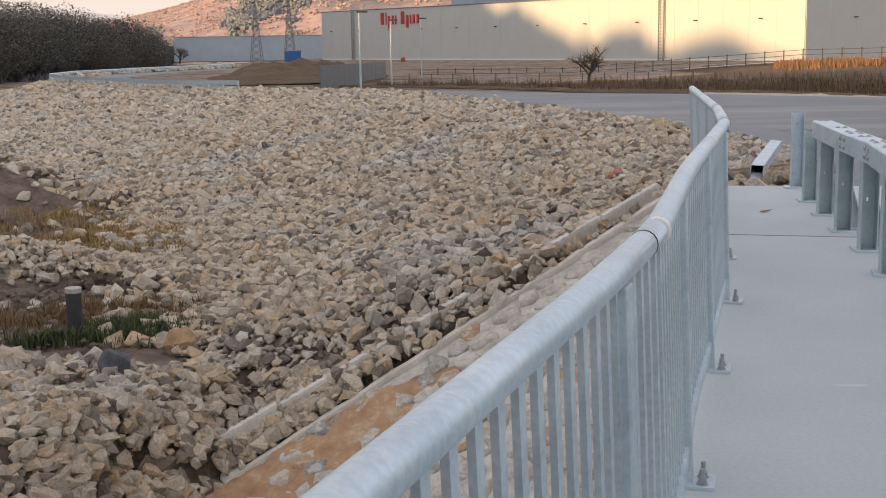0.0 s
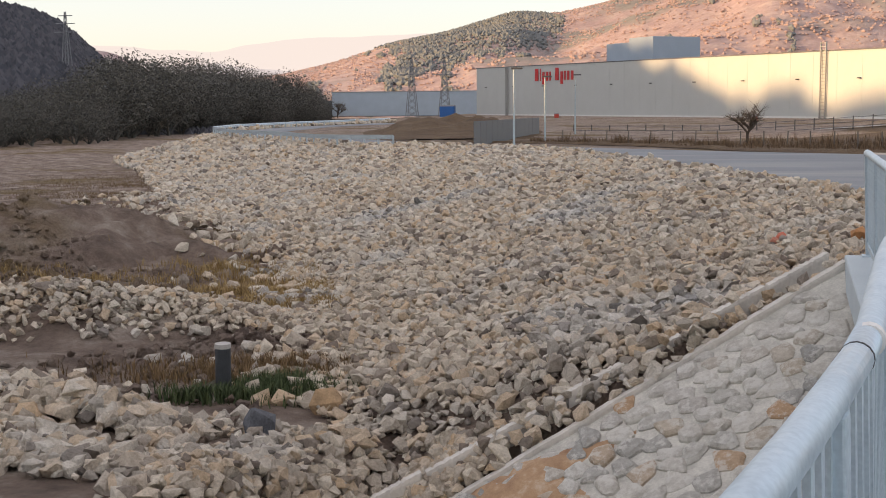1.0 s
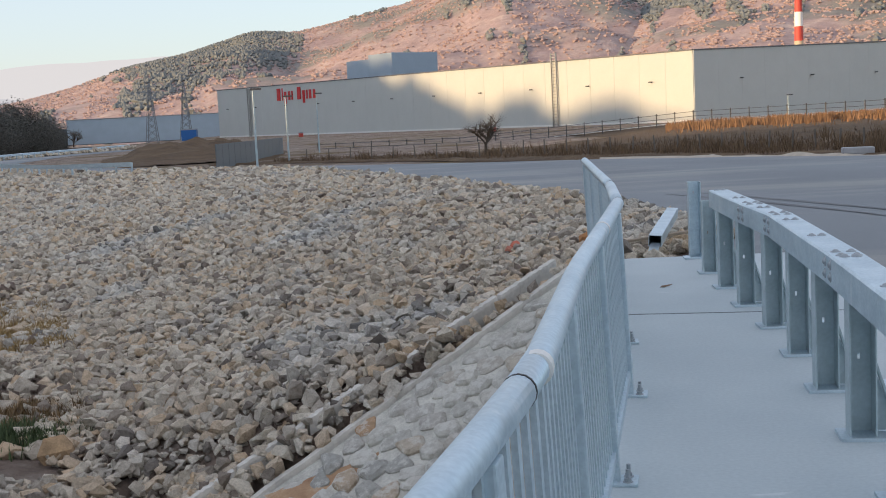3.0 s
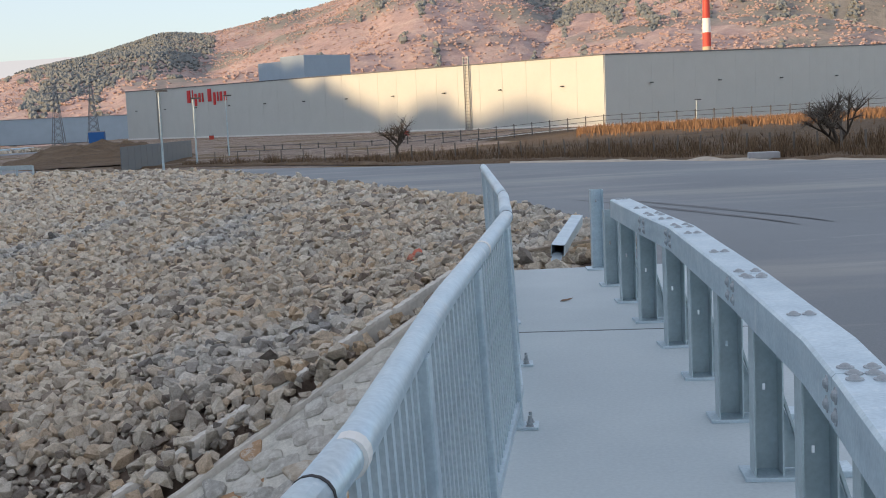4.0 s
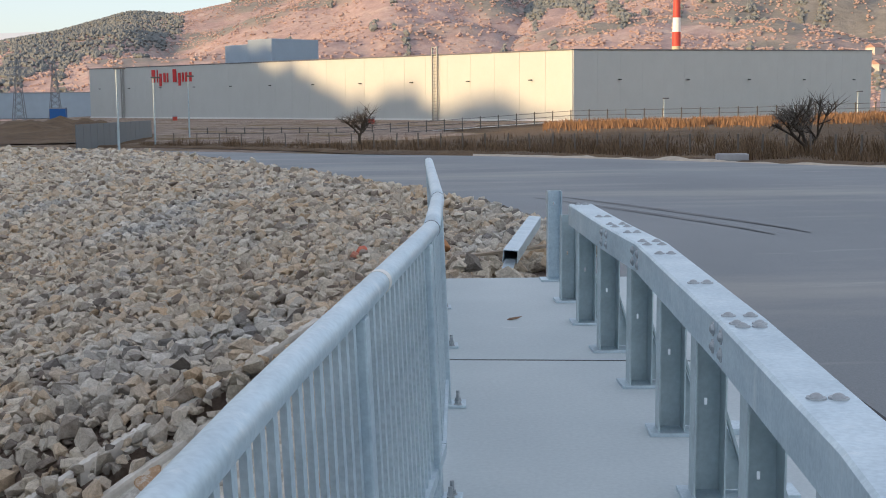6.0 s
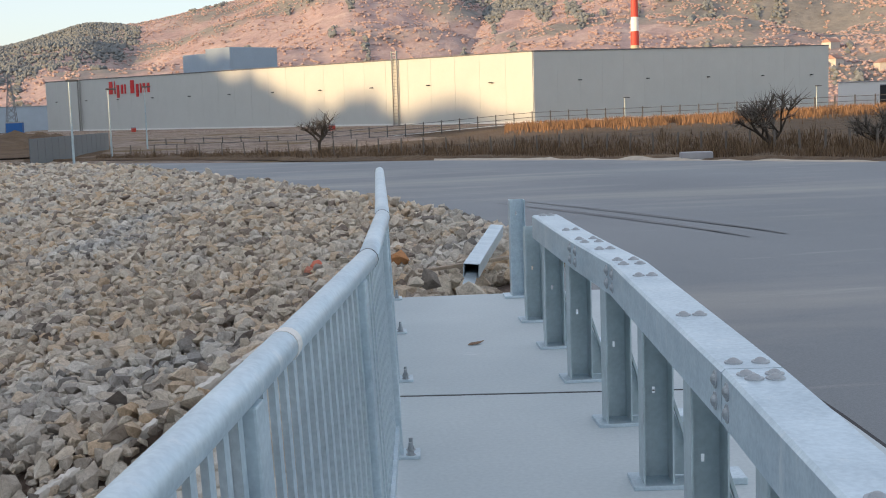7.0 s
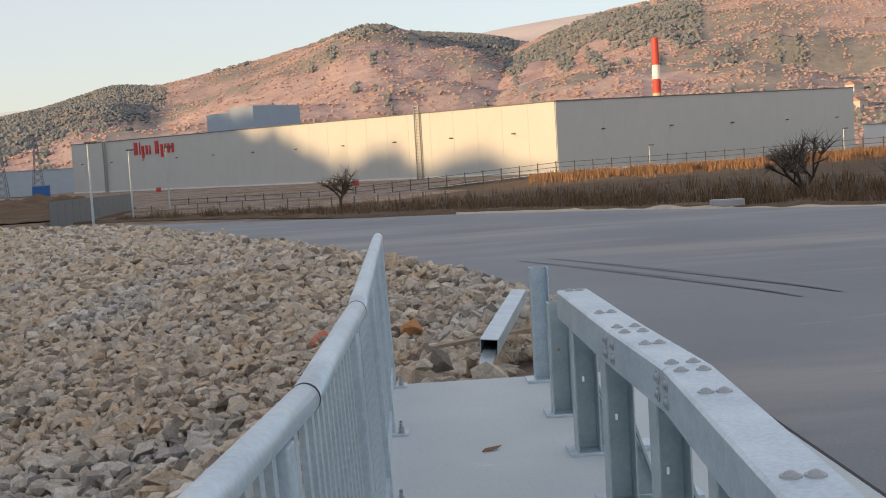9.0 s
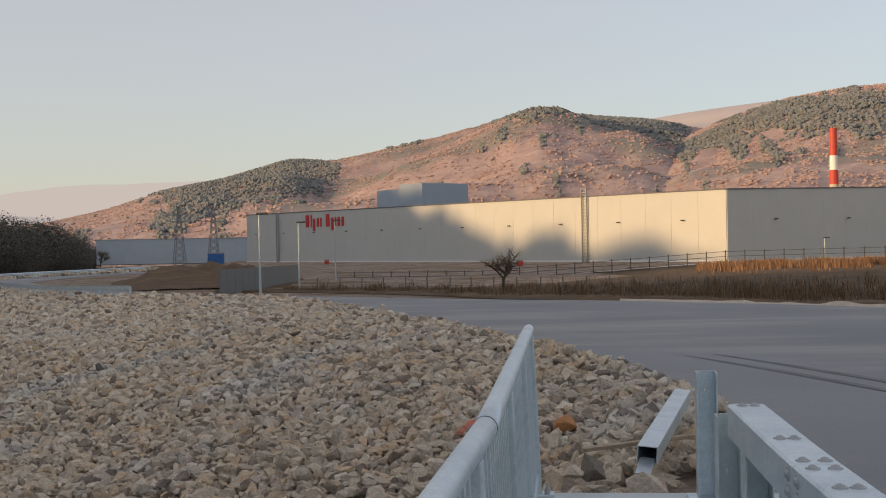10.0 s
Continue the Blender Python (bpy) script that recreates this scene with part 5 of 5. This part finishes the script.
def build_lamp(x, y, z, h, label):
    root = tagged(new("street_lamp"), label, "street lamp", "street lamps")
    bm = bmesh.new()
    cyl(bm, 0.085, 0.05, (0, 0, 0), (0, 0, h), 10)
    part("pole", bm, DULL_ZINC, root)
    bm = bmesh.new()
    box(bm, (0.75, 0.3, 0.12), pose(0.2, 0, h + 0.05), 0.03)
    part("lamp_head", bm, plain("dark_lamp_head", (0.06, 0.06, 0.065), 0.4), root)
    root.matrix_basis = pose(x, y, z)


build_lamp(-9.75, 82.6, road_z(82.6), 5.1, "slim grey street lamp beside the road")
build_lamp(-9.4, 101, road_z(101), 5.2, "slim grey street lamp in the field")
build_lamp(-8.6, 125, -1.6, 5.9, "slim grey street lamp in the field")
build_lamp(46.3, 148, -0.7, 2.6, "small white lamp post by the factory fence")
build_lamp(72, 150, -0.4, 3.0, "small white lamp post by the factory fence")


# far guard rail round the bend
FAR_RAIL = [(-19, 87), (-24.7, 92.8), (-34, 107.8), (-43.4, 120.4), (-51, 136), (-54, 152), (-52, 175), (-46.5, 213)]


def build_far_rail():
    root = tagged(new("guard_rail"), "galvanised guard rail round the far bend", "guard rail")
    pts = []
    for (a, b), (c, d) in zip(FAR_RAIL, FAR_RAIL[1:]):
        n = max(1, int(math.hypot(c - a, d - b) / 2.0))
        pts += [(a + (c - a) * k / n, b + (d - b) * k / n) for k in range(n)]
    bm = bmesh.new()
    nrm = []
    for k in range(len(pts)):
        a, b = pts[max(0, k - 1)], pts[min(len(pts) - 1, k + 1)]
        t = Vector((b[0] - a[0], b[1] - a[1])).normalized()
        nrm.append((t.y, -t.x))
    sweep(bm, [(x, y, road_z(y)) for x, y in pts], [(-0.04, 0.42), (0.05, 0.48), (-0.02, 0.56), (0.05, 0.64), (-0.04, 0.74), (-0.08, 0.74), (-0.08, 0.42)], nrm)
    part("beam", bm, ZINC, root)
    bm = bmesh.new()
    box(bm, (0.12, 0.14, 0.9), pose(0, 0, 0.25))
    me = part("post", bm, ZINC, root)
    for k, (x, y) in enumerate(pts):
        ob = me if k == 0 else new("post", me.data)
        ob.parent = root
        ob.matrix_basis = pose(x, y, road_z(y))


build_far_rail()


def bank_z(h, r):
    fence = float(np.interp(h, [-9, 2.6, 13.2, 20.9, 26.4, 41], [-1.6, -1.65, -0.95, -0.85, -0.68, -0.5]))
    return 1.6 + math.tan(radians(fence)) * 138


def polar(h, r):
    return r * math.sin(radians(h)), r * math.cos(radians(h))


def build_fence():
    root = tagged(new("wire_fence"), "wire fence on thin dark posts before the factory", "fence")
    pts = [polar(-4 + k * 0.82, 138) + (bank_z(-4 + k * 0.82, 138),) for k in range(46)]
    bm = bmesh.new()
    box(bm, (0.10, 0.10, 1.5), pose(0, 0, 0.7))
    first = part("post", bm, plain("fence_post", (0.09, 0.085, 0.08), 0.7), root)
    for k, p in enumerate(pts):
        ob = first if k == 0 else new("post", first.data)
        ob.parent = root
        ob.matrix_basis = pose(*p)
    for dz in (0.3, 0.8, 1.3):
        bm = bmesh.new()
        for a, b in zip(pts, pts[1:]):
            cyl(bm, 0.028, 0.028, (a[0], a[1], a[2] + dz), (b[0], b[1], b[2] + dz), 4, False)
        part("wire", bm, plain("fence_wire", (0.1, 0.1, 0.1), 0.6), root)
    front = tagged(new("wire_fence"), "old field fence on short weathered posts along the road", "fence")
    bm = bmesh.new()
    box(bm, (0.07, 0.07, 0.95), pose(0, 0, 0.4), 0.01)
    first = part("post", bm, plain("weathered_post", (0.15, 0.13, 0.11), 0.8), front)
    for k in range(34):
        h = -4.5 + k * 1.0
        r = float(np.interp(h, [-9, -5, 4, 13, 21, 28, 41], [100, 92, 64, 54, 46, 40.5, 34])) + 9
        x, y = polar(h, r)
        ob = first if k == 0 else new("post", first.data)
        ob.parent = front
        ob.matrix_basis = pose(x, y, road_z(r - 9) - 0.05, rng_h.uniform(-4, 4), rng_h.uniform(-4, 4))


build_fence()


def build_site_fence():
    root = tagged(new("site_fence"), "grey sheet-metal fence running back from the road", "fence")
    a, b = Vector((*polar(-8.6, 90), road_z(90))), Vector((*polar(-5.6, 128), -1.6))
    n = 14
    for k in range(n):
        p, q = a.lerp(b, k / n), a.lerp(b, (k + 0.97) / n)
        bm = bmesh.new()
        slab_between(bm, p, q, p.z - 0.1, p.z + 1.7, q.z - 0.1, q.z + 1.7, 0.05, 1)
        part("sheet", bm, plain("grey_sheet", (0.13, 0.145, 0.155), 0.6), root)


build_site_fence()


def build_mound():
    bm = bmesh.new()
    rows_ = []
    for i in range(41):
        h = -14.5 + i * 0.24
        row = []
        for j in range(21):
            r = 108 + j * 2.6
            u, v = (h + 9.6) / 3.9, (r - 134) / 22
            z = road_z(r) - 0.1 + 1.75 * math.exp(-(u * u * 1.6) ** 2 - v * v * 1.6) * (1 + 0.35 * noise.noise((h * 1.2, r * 0.12, 0)) + 0.25 * noise.noise((h * 3.1, r * 0.3, 5)))
            x, y = polar(h, r)
            row.append(bm.verts.new((x, y, z)))
        rows_.append(row)
    for a, b in zip(rows_, rows_[1:]):
        for j in range(20):
            bm.faces.new((a[j], b[j], b[j + 1], a[j + 1]))
    bmesh.ops.recalc_face_normals(bm, faces=bm.faces)
    tagged(part("ground_mound", bm, GRASSY, smooth=True), "mound of brown earth and dry grass beside the road", "mound", kind="structure")


build_mound()


def build_yard_strip():
    bm = bmesh.new()
    rows_ = []
    for k in range(60):
        h = -4 + k * 0.6
        z = bank_z(h, 138)
        rows_.append([bm.verts.new((*polar(h, r), zz)) for r, zz in ((143, z + 0.12), (148, z + 0.12))])
    for a, b in zip(rows_, rows_[1:]):
        bm.faces.new((a[0], b[0], b[1], a[1]))
    tagged(part("pavement_yard", bm, KERB_CONCRETE), "pale concrete track along the factory", "track", kind="structure")


build_yard_strip()

# ---- trees and scrub by the road ----
make_tree("bare_tree", "small bare spreading tree at the roadside", 5, 6.6, 1.6, 6, 5.6, 84.5, road_z(84) - 0.1, bole=0.17)
make_tree("bare_tree", "bare shrubby tree on the bank by the road", 9, 6.6, 1.5, 13, 21.8, 50.5, -0.8)
make_tree("bare_tree", "bushy bare tree on the bank by the road", 14, 5.8, 1.8, 14, 25.6, 48.5, -0.8, bole=0.06)
make_tree("bare_tree", "dark bare shrub on the bank by the road", 17, 5.0, 1.9, 14, 28.4, 46.5, -0.75, bole=0.05)
make_tree("bare_tree", "far bare tree beside the factory", 19, 9, 1.0, 8, -55.5, 320, -2)
make_tree("bare_tree", "far bare tree down the valley", 23, 11, 1.0, 8, -88, 330, -2)


def roadside_scrub():
    rng = random.Random(31)
    vs, fs = [], []
    for _ in range(24000):
        h = rng.uniform(-6, 34)
        r0 = float(np.interp(h, [-9, -5, 4, 13, 21, 28, 41], [100, 92, 64, 54, 46, 40.5, 34]))
        r = r0 + 2.0 + abs(rng.gauss(0, 11)) + 3 * (noise.noise((h * 0.8, 1, 1)) + 0.3)
        x, y = polar(h, r)
        t = min(1, (r - r0) / (138 - r0))
        z = road_z(r0) + (bank_z(h, 138) - road_z(r0)) * t * 0.8 - 0.05
        big = 0.22 + 0.7 * max(0, noise.noise((h * 1.3, r * 0.15, 2)))
        hh = big * rng.uniform(0.5, 1.5)
        a = rng.uniform(0, 6.28)
        w = 0.03
        dx, dy = math.cos(a), math.sin(a)
        b = len(vs)
        vs += [(x - dy * w, y + dx * w, z - 0.1), (x + dy * w, y - dx * w, z - 0.1), (x + dx * hh * 0.5, y + dy * hh * 0.5, z + hh)]
        fs.append((b, b + 1, b + 2))
    tagged(from_arrays("roadside_weeds", vs, fs, twig_material("dead_weeds", (0.075, 0.048, 0.028), (0.20, 0.13, 0.07))), "brown dead weeds along the road edge", "weeds", kind="stuff")


roadside_scrub()


def bank_grass():
    """Upright dry grass along the top of the bank, which catches the low sun."""
    rng = random.Random(53)
    vs, fs = [], []
    for _ in range(15000):
        h, r = 33 - 21 * rng.random() ** 1.5, 137 - abs(rng.gauss(0, 13))
        r0 = float(np.interp(h, [-9, -5, 4, 13, 21, 28, 41], [100, 92, 64, 54, 46, 40.5, 34]))
        if r < r0 + 12 or noise.noise((h * 0.9, r * 0.08, 5)) < -0.25:
            continue
        x, y = polar(h, r)
        z1, z0 = bank_z(h, 138), road_z(r0) + 0.01
        mid = (r0 + 138) / 2
        z = z0 + (z1 - z0) * 0.45 * (r - r0 - 9) / (mid - r0 - 9) if r < mid else z0 + (z1 - z0) * (0.45 + 0.5 * (r - mid) / (130 - mid))
        hh, a, w = rng.uniform(0.25, 0.7), rng.uniform(0, 6.28), 0.07
        dx, dy = math.cos(a), math.sin(a)
        b = len(vs)
        vs += [(x - dy * w, y + dx * w, z - 0.3), (x + dy * w, y - dx * w, z - 0.3), (x + dx * hh * 0.4, y + dy * hh * 0.4, z + hh)]
        fs.append((b, b + 1, b + 2))
    tagged(from_arrays("bank_grass", vs, fs, twig_material("russet_grass", (0.15, 0.085, 0.045), (0.30, 0.175, 0.095))), "orange-brown dry grass on top of the bank", "grass", kind="stuff")


bank_grass()


def sand_edge():
    """A low windrow of pale sand and gravel along the far road edge."""
    rng = random.Random(6)
    bm = bmesh.new()
    rows_ = []
    for k in range(120):
        h = 9 + k * 0.22
        r0 = float(np.interp(h, [-9, -5, 4, 13, 21, 28, 41], [100, 92, 64, 54, 46, 40.5, 34]))
        top = 0.06 + 0.26 * max(0, noise.noise((h * 0.7, 3, 0)) + 0.15) * (1 if h > 14 else 0.5)
        rows_.append([bm.verts.new((*polar(h, r0 + d), road_z(r0) + 0.012 + z)) for d, z in ((-0.7, -0.02), (-0.2, top), (0.4, top * 0.9), (1.0, 0.0))])
    for a, b in zip(rows_, rows_[1:]):
        for j in range(3):
            bm.faces.new((a[j], b[j], b[j + 1], a[j + 1]))
    bmesh.ops.recalc_face_normals(bm, faces=bm.faces)
    tagged(part("ground_sand", bm, plain("pale_sand", (0.48, 0.42, 0.34), 0.95, var=0.2, scale=3, bump=0.4), smooth=True), "low ridge of pale sand along the road edge", "sand", kind="structure")


sand_edge()
block_house("concrete_block", 16.4, 44.5, road_z(44.5), 1.1, 0.5, 0.05, -12, WHITE, "white concrete barrier block at the road edge", cat="block")
for x, y in ((14.0, 196), (-22, 262)):
    block_house("hydrant_box", x, y, -1.7 if x < 40 else -1.5, 0.8, 0.7, 0.9, 30, CHIM_RED, "red hydrant cabinet beside the factory", cat="cabinet")


def earth_clods():
    """Broken earth on the dug-over river bed."""
    rng = random.Random(41)
    out = []
    for _ in range(13000):
        x, y = rng.uniform(-26, -4.5), rng.uniform(12, 46)
        if x < along(TOE, y) and noise.noise((x * 0.22, y * 0.22, 18)) > -0.08:
            s = rng.uniform(0.07, 0.2) * (1 + 0.02 * (y - 12)) * (0.5 + 1.2 * rng.random() ** 3)
            out.append((x, y, land(x, y) + s * 0.08, s))
    tagged(pour("earth_clods", out, SOIL), "brown clods of dug earth on the river bed", "earth", kind="stuff")


earth_clods()


def skid_marks():
    """Two dark curved tyre marks on the asphalt."""
    m = Mat("tyre_black", 0.9, space="World")
    m.color(m.ramp(m.noise(1.5, 4), (0.3, (0.13, 0.137, 0.147)), (0.7, (0.19, 0.197, 0.205))))
    for off in (0.0, 1.5):
        bm = bmesh.new()
        prev = None
        for k in range(41):
            f = k / 40
            x = 5.4 + 1.9 * f - 0.5 * f * f + off * 0.35
            y = 25.4 - 8.2 * f + off * 0.1
            w = 0.085 * (0.15 + 0.85 * math.sin(f * 3.1))
            z = road_z(y) + 0.018
            cur = bm.verts.new((x - w, y - w * 0.3, z)), bm.verts.new((x + w, y + w * 0.3, z))
            if prev:
                bm.faces.new((prev[0], cur[0], cur[1], prev[1]))
            prev = cur
        tagged(part("road_skid_mark", bm, m.m), "dark curved tyre mark on the asphalt", "tyre mark", kind="structure")


skid_marks()
